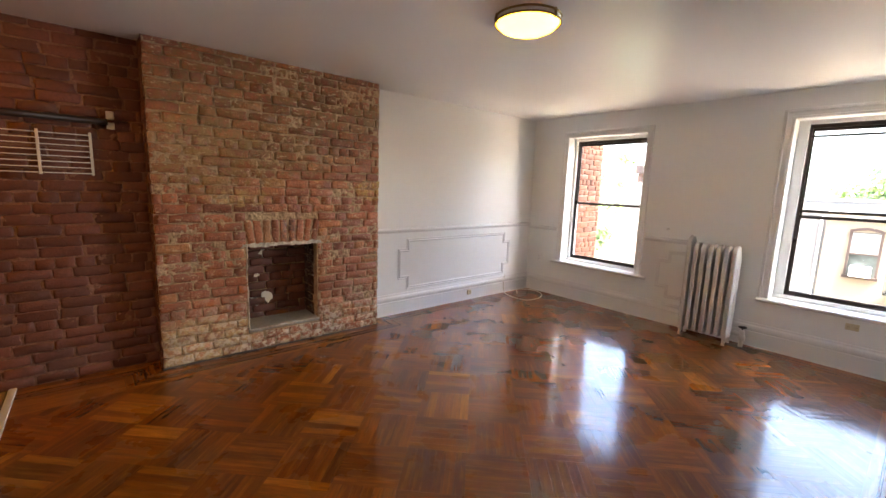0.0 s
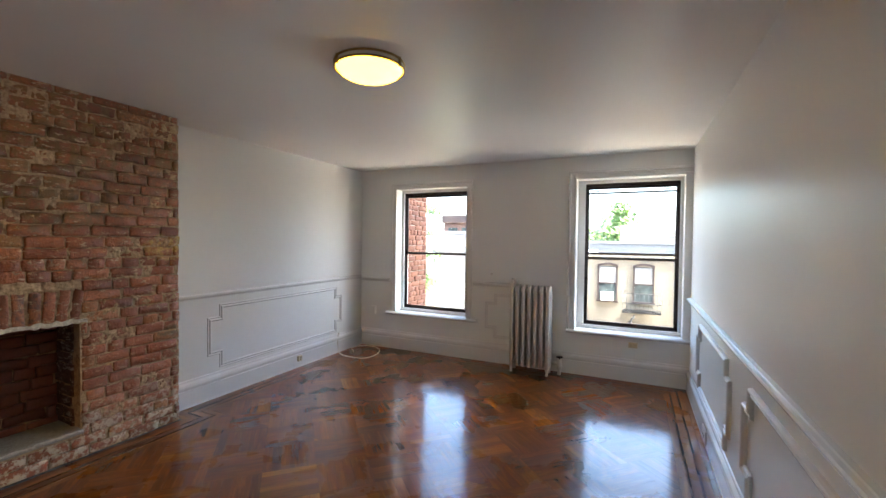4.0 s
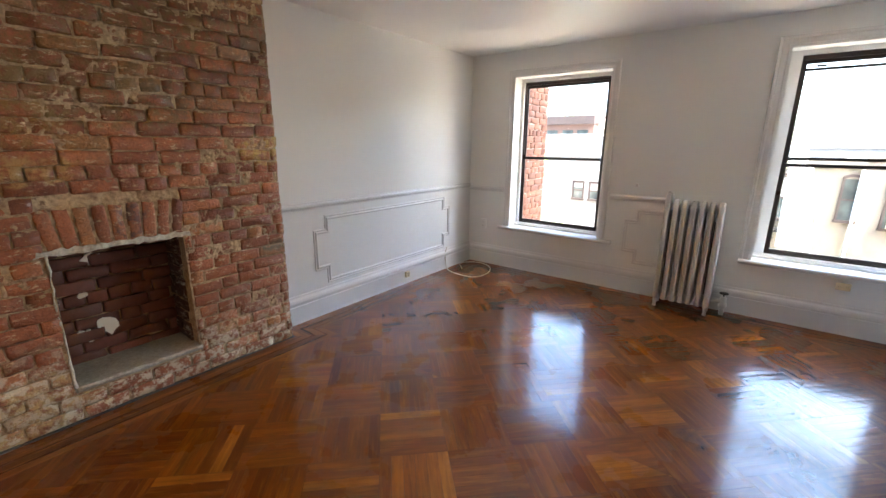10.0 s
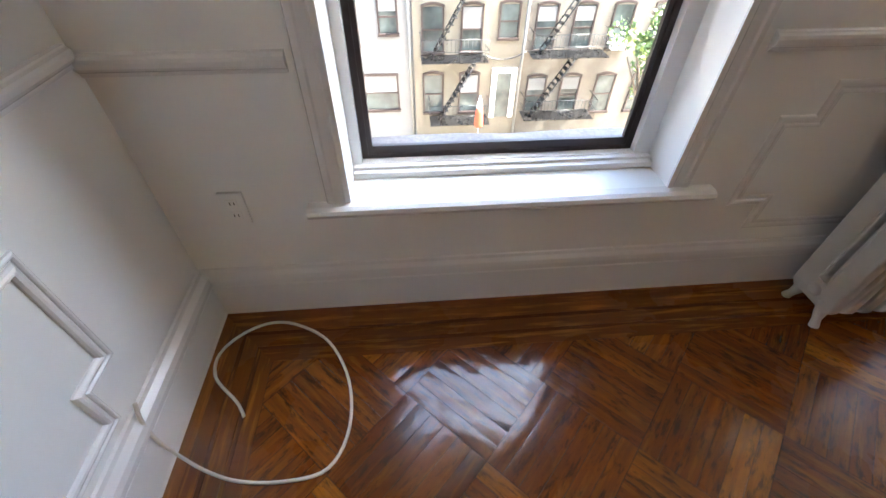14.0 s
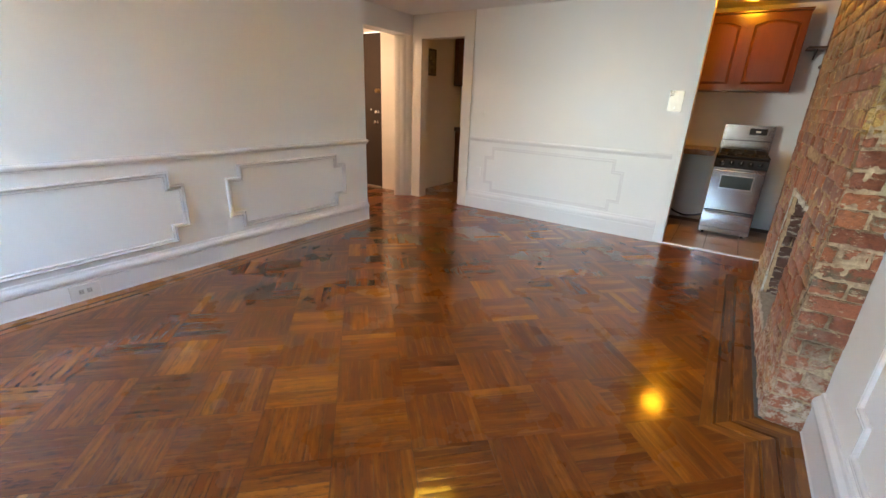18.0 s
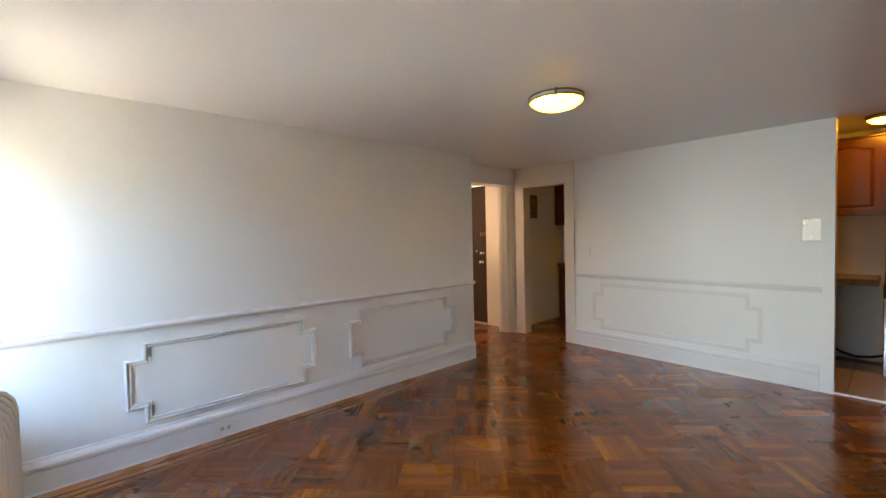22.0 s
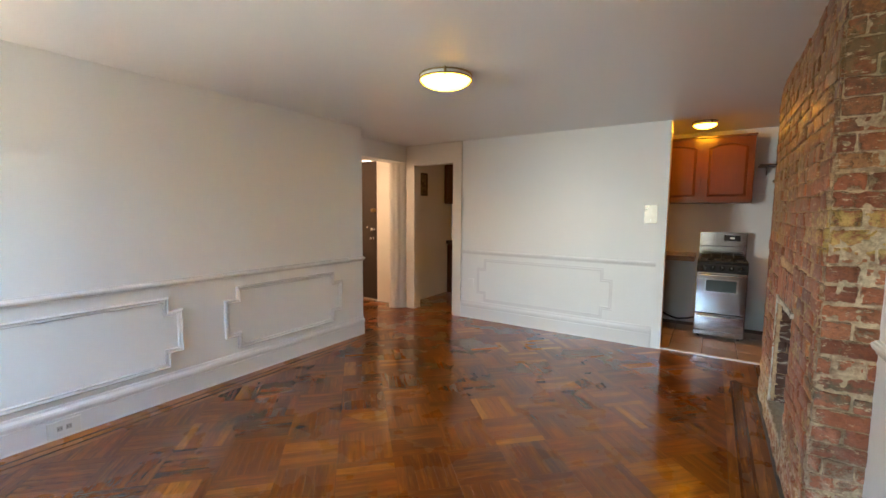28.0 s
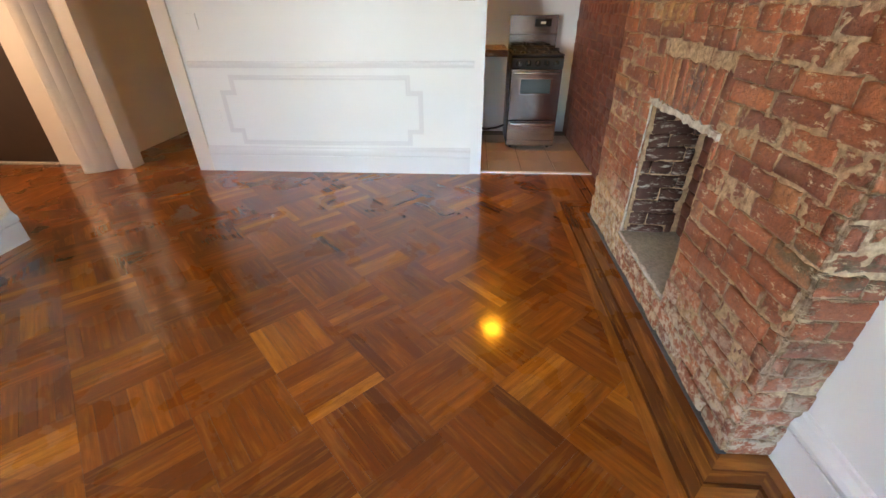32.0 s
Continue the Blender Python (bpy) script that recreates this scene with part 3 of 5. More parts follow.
structure("kitchen_ceiling", boxes((XK - 0.1, -0.1, -2.3, 4.4, HK, HK + 0.1)), ceiling_paint, "white painted kitchen ceiling", "ceiling")
structure("kitchen_wall_west", boxes((XK - 0.12, XK, -0.6, 4.4, 0, HK)), kitchen_paint, "grey-white kitchen wall", "wall")
structure("kitchen_wall_south", boxes((XK, -0.232, -0.6, -0.40, 0, HK), (-0.232, -0.11, -0.47, -0.25, 0, HK)), cream_paint, "cream kitchen end wall with a small picture", "wall")
structure("subfloor", boxes((-0.10, XW, -0.25, 4.3, -0.1, -0.013)), grout_mat, "dark subfloor below the parquet", "floor")

# ---- chimney breast and recessed brick wall ----
COURSE, BL = 0.0725, 0.215
FP = (1.345, 1.945, 0.19, 0.90)    # hearth opening


def brick_mesh(name, lx, lz, depth, mat, seed):
    """A worn brick: its face looks along -y, its back lies at y = 0."""
    rng = random.Random(seed)
    bm = bmesh.new()
    xs, zs = (-0.5, -0.44, rng.uniform(-0.15, 0.15), 0.44, 0.5), (-0.5, -0.37, 0.37, 0.5)
    nx, nz = len(xs) - 1, len(zs) - 1
    front = [[None] * (nz + 1) for _ in range(nx + 1)]
    for i in range(nx + 1):
        for j in range(nz + 1):
            edge = i in (0, nx) or j in (0, nz)
            corner = i in (0, nx) and j in (0, nz)
            x = lx * xs[i] + rng.uniform(-0.004, 0.004)
            z = lz * zs[j] + rng.uniform(-0.0035, 0.0035)
            y = -depth + rng.uniform(-0.0015, 0.0015)
            if edge:
                y += rng.uniform(0.001, 0.006)
            if corner:
                x *= rng.uniform(0.93, 1.0)
                z *= rng.uniform(0.78, 0.98)
            if edge and rng.random() < 0.14:
                x *= 0.94
                z *= 0.82
                y += 0.006
            front[i][j] = bm.verts.new((x, y, z))
    for i in range(nx):
        for j in range(nz):
            f = bm.faces.new((front[i][j], front[i + 1][j], front[i + 1][j + 1], front[i][j + 1]))
            f.smooth = True
    loop = [front[i][0] for i in range(nx + 1)] + [front[nx][j] for j in range(1, nz + 1)] + [front[i][nz] for i in range(nx - 1, -1, -1)] + [front[0][j] for j in range(nz - 1, 0, -1)]
    rear = [bm.verts.new((v.co.x * 1.01, 0.0, v.co.z * 1.02)) for v in loop]
    for k in range(len(loop)):
        k2 = (k + 1) % len(loop)
        bm.faces.new((loop[k2], loop[k], rear[k], rear[k2]))
    me = link_mesh(name, bm, mat)
    uv = me.uv_layers.new(name="UVMap")
    for lp in me.loops:
        co = me.vertices[lp.vertex_index].co
        uv.data[lp.index].uv = (2 * co.x / lx, 2 * co.z / lz)
    return me


def brick_field(parent, tag, x0, x1, z0, z1, hole, mat, rest, base, limit, near, rng, skew=0.008):
    """Lays courses on the plane y = 0 of base (a matrix); the nearest ones are pieces, the rest one joined part."""
    whole = [brick_mesh(tag, BL - 0.003, COURSE - 0.002, 0.022, mat, s) for s in range(14)]
    half = [brick_mesh(tag, BL / 2 - 0.003, COURSE - 0.002, 0.022, mat, 50 + s) for s in range(8)]
    spots = []
    z, row = z0 + COURSE / 2, 0
    while z + COURSE / 2 <= z1 + 0.02:
        header = row % 6 == 5
        step = BL / 2 if header else BL
        x = x0 - (0 if row % 2 == 0 else step / 2)
        while x < x1 - 0.01:
            long = step * rng.uniform(0.90, 1.08) * (0.52 if not header and rng.random() < 0.07 else 1.0)
            a, b = max(x, x0), min(x + long, x1)
            x += long
            if b - a < 0.03:
                continue
            if hole:
                if hole[2] - 0.01 < z + 0.02 and z - 0.02 < hole[3] + 0.02:
                    if a >= hole[0] - 0.01 and b <= hole[1] + 0.01:
                        continue
                    if a < hole[0] < b:
                        b = hole[0]
                    elif a < hole[1] < b:
                        a = hole[1]
                    if b - a < 0.03:
                        continue
            spots.append(((a + b) / 2, z + rng.uniform(-0.004, 0.004) + 0.006 * math.sin(1.7 * a + 0.4 * row), (b - a) * rng.uniform(0.96, 1.0)))
        z += COURSE
        row += 1
    order = sorted(range(len(spots)), key=lambda i: abs(spots[i][0] - near[0]) + 0.8 * abs(spots[i][1] - near[1]))
    chosen = set(order[:limit])
    verts, faces, uvs = [], [], []
    for i, (x, z, w) in enumerate(spots):
        big = w > 0.6 * BL
        me = rng.choice(whole if big else half)
        full = BL if big else BL / 2
        m = Matrix.Translation((x, rng.uniform(-skew, skew * 0.6), z)) @ Matrix.Rotation(rng.uniform(-0.026, 0.026), 4, "Y") @ Matrix.Rotation(rng.uniform(-0.03, 0.03), 4, "Z") @ Matrix.Diagonal((w / full * (-1 if rng.random() < 0.5 else 1), 1, 1, 1))
        if m.determinant() < 0:
            m = m @ Matrix.Diagonal((-1, 1, 1, 1))
        if i in chosen:
            piece("brick", me, parent, base @ m)
        else:
            k = len(verts)
            verts += [(base @ m) @ v.co for v in me.vertices]
            faces += [[k + v for v in p.vertices] for p in me.polygons]
            uvs += [tuple(u.uv) for u in me.uv_layers[0].data]
    if faces:
        me = bpy.data.meshes.new("bricks_joined")
        me.from_pydata(verts, [], faces)
        lay = me.uv_layers.new(name="UVMap")
        for k, q in enumerate(uvs):
            lay.data[k].uv = q
        me.materials.append(rest)
        ob = new("bricks_joined", me)
        ob.parent = parent
        tagged(ob, kind="stuff")


def mortar_sheet(parent, x0, x1, z0, z1, hole, mat, base, step=0.0065, level=0.0172):
    """Uneven pointing that laps over the edges of the bricks laid on the plane y = 0 of base."""
    nx, nz = round((x1 - x0) / step), round((z1 - z0) / step)
    verts, faces = [], []
    for i in range(nx + 1):
        for j in range(nz + 1):
            x, z = x0 + (x1 - x0) * i / nx, z0 + (z1 - z0) * j / nz
            p = base @ Vector((x, 0, z))
            out = level + 0.0060 * noise.noise(p * 24) + 0.0040 * noise.noise(p * 58) + 0.0025 * noise.noise(p * 3.1)
            verts.append(base @ Vector((x, -max(0.006, out), z)))
    for i in range(nx):
        for j in range(nz):
            x, z = x0 + (x1 - x0) * (i + 0.5) / nx, z0 + (z1 - z0) * (j + 0.5) / nz
            if hole and hole[0] < x < hole[1] and hole[2] < z < hole[3]:
                continue
            k = i * (nz + 1) + j
            faces.append((k, k + nz + 1, k + nz + 2, k + 1))
    me = bpy.data.meshes.new("mortar")
    me.from_pydata(verts, [], faces)
    me.materials.append(mat)
    ob = new("mortar", me)
    ob.parent = parent
    tagged(ob, kind="stuff")


chim = bmesh.new()
for r in ((XC0 + 0.01, FP[0], YC + 0.005, 4.4, 0, HH), (FP[1], XC1 - 0.004, YC + 0.005, 4.4, 0, HH), (FP[0], FP[1], YC + 0.005, 4.4, FP[3], HH), (FP[0], FP[1], YC + 0.005, 4.4, 0, FP[2] - 0.03), (FP[0], FP[1], 4.22, 4.4, FP[2] - 0.03, FP[3])):
    box(chim, *r)
chimney = structure("chimney_breast", chim, mortar_mat, "exposed old brick chimney breast with a small hearth opening", "chimney breast")
alcove = structure("wall_brick_recess", boxes((XK, XC0 + 0.01, YA + 0.001, 4.4, 0, HK)), dark_mortar, "dark red exposed brick wall beside the chimney breast", "wall")

# ---- trim ----
RAIL = [(-0.026, 0.0), (-0.026, 0.010), (-0.020, 0.013), (-0.016, 0.013), (-0.012, 0.024), (-0.004, 0.034), (0.008, 0.038), (0.016, 0.034), (0.020, 0.022), (0.024, 0.018), (0.026, 0.0)]
PANEL = [(-0.021, 0.0), (-0.020, 0.010), (-0.016, 0.020), (-0.010, 0.024), (-0.004, 0.020), (-0.001, 0.010), (0.000, 0.003), (0.005, 0.003), (0.006, 0.010), (0.009, 0.016), (0.013, 0.016), (0.017, 0.010), (0.018, 0.0)]
BASE = [(0.0, 0.0), (0.0, 0.026), (0.012, 0.022), (0.128, 0.021), (0.132, 0.015), (0.137, 0.015), (0.141, 0.028), (0.160, 0.031), (0.176, 0.026), (0.190, 0.010), (0.202, 0.007), (0.206, 0.0)]
CASE = [(0.0, 0.0), (0.0, 0.016), (0.018, 0.020), (0.024, 0.012), (0.055, 0.014), (0.062, 0.024), (0.08, 0.022), (0.086, 0.0)]


def strip(name, path, normal, profile, label, category, closed=False, mat=None):
    bm = bmesh.new()
    moulding(bm, path, normal, profile, closed)
    return structure(name, bm, mat or trim_paint, label, category)


def along(axis, fixed, a, b, z):
    return [(a, fixed, z), (b, fixed, z)] if axis == "x" else [(fixed, a, z), (fixed, b, z)]


NN, NS, NE, NW = (0, -1, 0), (0, 1, 0), (-1, 0, 0), (1, 0, 0)   # normals of the north, south, east and west walls
for k, (p, n) in enumerate((
        (along("x", YL, XW - 0.02, XC1, 0.932), NN), (along("x", YR, 1.31, XW, 0.885), NS),
        (along("y", XW, 3.62, YL, 0.905), NE), (along("y", XW, 1.90, 2.43, 0.925), NE), (along("y", XB, 3.05, 0.72, 0.895), NW))):
    # the sweep's side vector must point up
    a, b = Vector(p[0]), Vector(p[1])
    if Vector(n).cross(b - a).z < 0:
        p = p[::-1]
    strip("chair_rail", p, n, RAIL if n == NS else [(u, q * (0.6 if n == NN else 0.6 if n == NE else 0.3)) for u, q in RAIL], "white painted wooden chair rail", "chair rail")
for p, n in ((along("x", YL, XC1, XW, 0), NN), (along("x", YR, 1.31, XW, 0), NS), (along("y", XW, YR, YL, 0), NE), (along("y", XB, 0.69, 3.035, 0), NW)):
    a, b = Vector(p[0]), Vector(p[1])
    if Vector(n).cross(b - a).z < 0:
        p = p[::-1]
    strip("baseboard", p, n, BASE if n == NS else [(u * 1.12, q * (1.0 if n == NN else 0.6)) for u, q in BASE], "tall white painted baseboard with a moulded cap", "baseboard")


def panel_outline(axis, fixed, a0, a1, a2, a3, z0, z1, z2, z3):
    """A rectangle with stepped corners: outer a0..a3 at mid height z1..z2, inner a1..a2 at the full height z0..z3."""
    flat = [(a1, z3), (a2, z3), (a2, z2), (a3, z2), (a3, z1), (a2, z1), (a2, z0), (a1, z0), (a1, z1), (a0, z1), (a0, z2), (a1, z2)]
    return [(a, fixed, z) if axis == "x" else (fixed, a, z) for a, z in flat]


for o, n in (
        (panel_outline("x", YR, 3.285, 3.38, 4.445, 4.545, 0.262, 0.37, 0.66, 0.762), NS),
        (panel_outline("x", YR, 1.66, 1.775, 2.815, 2.922, 0.262, 0.37, 0.66, 0.762), NS),
        (panel_outline("x", YL, 2.957, 3.072, 4.665, 4.765, 0.278, 0.402, 0.712, 0.822), NN),
        (panel_outline("y", XB, 0.95, 1.05, 2.52, 2.62, 0.265, 0.365, 0.68, 0.80), NW),
        (panel_outline("y", XW, 1.56, 1.64, 2.15, 2.26, 0.31, 0.42, 0.70, 0.80), NE)):
    strip("panel_moulding", o, n, PANEL if n == NS else [(u, q * (0.5 if n == NN else 0.2 if n == NE else 0.08)) for u, q in PANEL], "white painted stepped panel moulding", "panel moulding", True)


# ---- windows ----
def sash_window(name, w, latches):
    y0, y1, z0, z1 = w
    win = empty(name, (5.36, (y0 + y1) / 2, z0), "dark brown double-hung sash window in a white casing", "window", "structure")
    win.location = (0.025, 0, 0)
    a, b, lo, hi = y0 + 0.055, y1 - 0.03, z0 + 0.035, z1 - 0.035
    if name.endswith("2"):
        a, b = y0 + 0.03, y1 - 0.075
    mid = 1.265
    # white reveal strips that hold the dark frame
    part("window_frame", boxes((5.33, 5.42, y0, a, z0, z1), (5.33, 5.42, b, y1, z0, z1), (5.33, 5.42, a, b, hi, z1), (5.33, 5.42, a, b, z0, lo)), trim_paint, win, "white painted window frame")
    d = 0.020
    part("sash_frame", boxes((5.36, 5.40, a, a + d, lo, hi), (5.36, 5.40, b - d, b, lo, hi), (5.36, 5.40, a + d, b - d, hi - d * 1.6, hi), (5.36, 5.40, a + d, b - d, lo, lo + 0.014)), sash_paint, win, "dark brown outer frame")
    s = 0.015
    for nm, x0, x1, c, e in (("lower_sash", 5.363, 5.378, lo + 0.014, mid + 0.014), ("upper_sash", 5.380, 5.396, mid - 0.014, hi - d * 1.6)):
        sash = part(nm, boxes((x0, x1, a + d, a + d + s, c, e), (x0, x1, b - d - s, b - d, c, e), (x0, x1, a + d + s, b - d - s, c, c + 0.028), (x0, x1, a + d + s, b - d - s, e - 0.028, e)), sash_paint, win)
        pane = part("pane", boxes(((x0 + x1) / 2 - 0.002, (x0 + x1) / 2 + 0.002, a + d + s, b - d - s, c + 0.028, e - 0.028)), pane_mat, sash, "clear glass pane")
        pane.visible_shadow = False
    if latches:
        part("screen_rail", boxes((5.35, 5.36, a + d, b - d, hi - 0.115, hi - 0.095), (5.35, 5.36, a + d, b - d, mid + 0.04, mid + 0.064)), sash_paint, win)
        for y in (a + 0.12, b - 0.12):
            part("latch", bbox(5.338, 5.36, y - 0.03, y + 0.03, hi - 0.09, hi - 0.075, 0.004), sash_paint, win)
    # stool, apron lip and inner step
    s0, s1 = (y0 - 0.15, y1 + 0.13) if not name.endswith("2") else (YR, y1 + 0.085)
    stool = bmesh.new()
    prism(stool, [(x, s0, z) for x, z in ((5.18, z0 - 0.038), (5.18, z0), (5.15, z0), (5.135, z0 - 0.006), (5.13, z0 - 0.018), (5.137, z0 - 0.032), (5.15, z0 - 0.038))], (0, s1 - s0, 0))
    part("window_sill", stool, trim_paint, win, "white painted window stool")
    part("inner_step", boxes((5.29, 5.33, y0 + 0.002, y1 - 0.002, z0 + 0.001, z0 + 0.022), (5.31, 5.33, y0 + 0.002, y1 - 0.002, z0 + 0.022, z0 + 0.032)), trim_paint, win)
    bm = bmesh.new()
    prof = CASE if latches else [(u * 0.85, o * 0.5) for u, o in CASE]
    path = [(XW - 0.025, y1, z0), (XW - 0.025, y1, z1), (XW - 0.025, y0, z1), (XW - 0.025, y0, z0)]
    if latches:
        path = [(XW - 0.025, y1, z0), (XW - 0.025, y1, z1), (XW - 0.025, YR + 0.002, z1)]
    if Vector(NE).cross(Vector(path[1]) - Vector(path[0])).y < 0:
        path = path[::-1]
    moulding(bm, path, NE, prof)
    part("casing", bm, trim_paint, win, "white moulded window casing")
    return win


sash_window("window_1", W1, False)
sash_window("window_2", W2, True)
ledge = bmesh.new()
box(ledge, 5.45, 5.68, 2.40, 3.52, 0.36, 0.44)
bmesh.ops.subdivide_edges(ledge, edges=list(ledge.edges), cuts=5, use_grid_fill=True)
for v in ledge.verts:
    if v.co.x > 5.63:
        v.co.x += 0.02 * noise.noise(v.co * 9)
    v.co.z += 0.006 * noise.noise(v.co * 14)
structure("outer_stone_ledge", ledge, slate_mat, "weathered dark grey stone ledge outside the window", "window ledge")
structure("outer_stone_ledge", bbox(5.45, 5.68, 0.12, 1.36, 0.36, 0.44, 0.01), slate_mat, "weathered dark grey stone ledge outside the window", "window ledge")


# ---- radiator ----
def radiator():
    rad = empty("radiator", (5.035, 1.69, 0), "white painted cast-iron column radiator with seven sections standing on the parquet", "radiator")
    n, y0, y1 = 7, 1.465, 1.92
    pitch = (y1 - y0) / n

    def section():
        """A flat cast plate seen from its end, with a tall slot; the room lies towards -x."""
        w, top = 0.092, 0.99
        outer = [(w, 0.09), (w, 0.85), (w - 0.005, 0.875), (0.035, 0.968), (0.015, top - 0.003), (-0.03, top), (-0.065, top - 0.012), (-0.085, top - 0.04), (-w, 0.915), (-w, 0.09), (-w + 0.02, 0.07), (-0.03, 0.075), (0.03, 0.075), (w - 0.02, 0.07)]
        slot = [(0.009 * math.cos(a), (0.775 if math.sin(a) > 0 else 0.19) + 0.009 * math.sin(a)) for a in [2 * math.pi * (k + 0.5) / 10 for k in range(10)]]
        bm = bmesh.new()
        loops = [[bm.verts.new((x, -0.021, z)) for x, z in lp] for lp in (outer, slot)]
        edges = [bm.edges.new((lp[k], lp[(k + 1) % len(lp)])) for lp in loops for k in range(len(lp))]
        bmesh.ops.triangle_fill(bm, use_beauty=True, edges=edges)
        made = bmesh.ops.extrude_face_region(bm, geom=list(bm.faces))
        bmesh.ops.translate(bm, vec=(0, 0.042, 0), verts=[v for v in made["geom"] if isinstance(v, bmesh.types.BMVert)])
        bmesh.ops.recalc_face_normals(bm, faces=list(bm.faces))
        rim = [e for e in bm.edges if len(e.link_faces) == 2 and e.calc_face_angle(0) > 1.2 and abs(e.verts[0].co.y - e.verts[1].co.y) < 1e-5]
        bmesh.ops.bevel(bm, geom=rim, offset=0.0125, segments=3, profile=0.55, affect="EDGES", clamp_overlap=True)
        for f in bm.faces:
            f.smooth = True
        return bm

    plate = link_mesh("section", section(), radiator_paint)
    plate.polygons.foreach_set("use_smooth", [abs(p.normal.y) < 0.98 for p in plate.polygons])
    for i in range(n):
        y = pitch * (i + 0.5) + y0 - 1.69
        piece("section", plate, rad, Matrix.Translation((0, y, 0)) @ Matrix.Diagonal((1, 1, 1.03 if i == n - 1 else 0.975, 1)))
    for i in (0, n - 1):
        y = pitch * (i + 0.5) + y0 - 1.69
        for dx in (-0.05, 0.05):
            s = 1 if dx > 0 else -1
            bm = bmesh.new()
            tube(bm, [(dx * 0.9, y, 0.11), (dx * 1.15, y, 0.06), (dx * 1.3, y, 0.03), (dx * 1.45, y, 0.008), (dx * 1.5, y, 0.0)], [0.024, 0.02, 0.014, 0.016, 0.017], 10)
            part("foot", bm, radiator_paint, rad)
    for z in (0.125, 0.90):
        bm = bmesh.new()
        tube(bm, [(0, y0 - 1.69 + 0.01, z), (0, y1 - 1.69 - 0.01, z)], 0.027, 12)
        part("hub", bm, radiator_paint, rad)
    bm = bmesh.new()
    yy = y1 - 1.69 - pitch / 2 + 0.0212
    moulding(bm, [(-0.02, yy, 0.17), (-0.02, yy, 0.80), (0.02, yy, 0.80), (0.02, yy, 0.17)], (0, 1, 0), [(-0.004, 0.0), (-0.003, 0.004), (0.003, 0.004), (0.004, 0.0)], True)
    part("slot_rim", bm, radiator_paint, rad)
    # black plates added between sections so the slots read as deep shade
    for ya, yb in ((y1 - pitch * 1.05, y1 - pitch * 0.95), (y0 + pitch * 0.95, y0 + pitch * 1.05)):
        part("slot_shade", boxes((-0.012, 0.012, ya - 1.69, yb - 1.69, 0.17, 0.80)), slot_black, rad, "black plate added to make the slot look shaded")
    bm = bmesh.new()
    box(bm, -0.014, 0.014, 0.215, 0.226, 0.86, 0.915)
    bevelled(bm, 0.004)
    tube(bm, [(0.0, 0.224, 0.865), (0.0, 0.228, 0.93)], 0.008, 8)
    part("end_plug", bm, chrome, rad, "small chrome air valve")
    bm = bmesh.new()
    lathe(bm, ((0.028, 0.205), (0.03, 0.214), (0.024, 0.222), (0.012, 0.226)), (0, 0, 0.125), 16, "Y")
    part("end_boss", bm, radiator_paint, rad)
    bm = bmesh.new()
    lathe(bm, ((0.008, 0.95), (0.008, 0.985), (0.013, 0.99), (0.013, 1.02), (0.006, 1.03)), (-0.02, 0.205, 0), 10)
    part("air_vent", bm, chrome, rad, "small silver bleed valve")
    return rad


rad = radiator()
valve = empty("radiator_valve", (5.09, 1.385, 0), "white painted radiator valve with a black hand wheel", "valve")
bm = bmesh.new()
tube(bm, [(0, 0, 0), (0, 0, 0.16)], 0.019, 12)
part("riser_pipe", bm, radiator_paint, valve)
bm = bmesh.new()
lathe(bm, ((0.02, 0.06), (0.032, 0.07), (0.032, 0.10), (0.024, 0.115), (0.024, 0.15), (0.014, 0.165)), (0, 0, 0), 14)
tube(bm, [(0, 0, 0.115), (0, 0.085, 0.12)], 0.02, 10)
part("valve_body", bm, radiator_paint, valve)
bm = bmesh.new()
lathe(bm, ((0.006, 0.165), (0.006, 0.185), (0.034, 0.187), (0.036, 0.195), (0.03, 0.201), (0.008, 0.203)), (0, 0, 0), 14)
part("hand_wheel", bm, black_metal, valve, "black hand wheel")


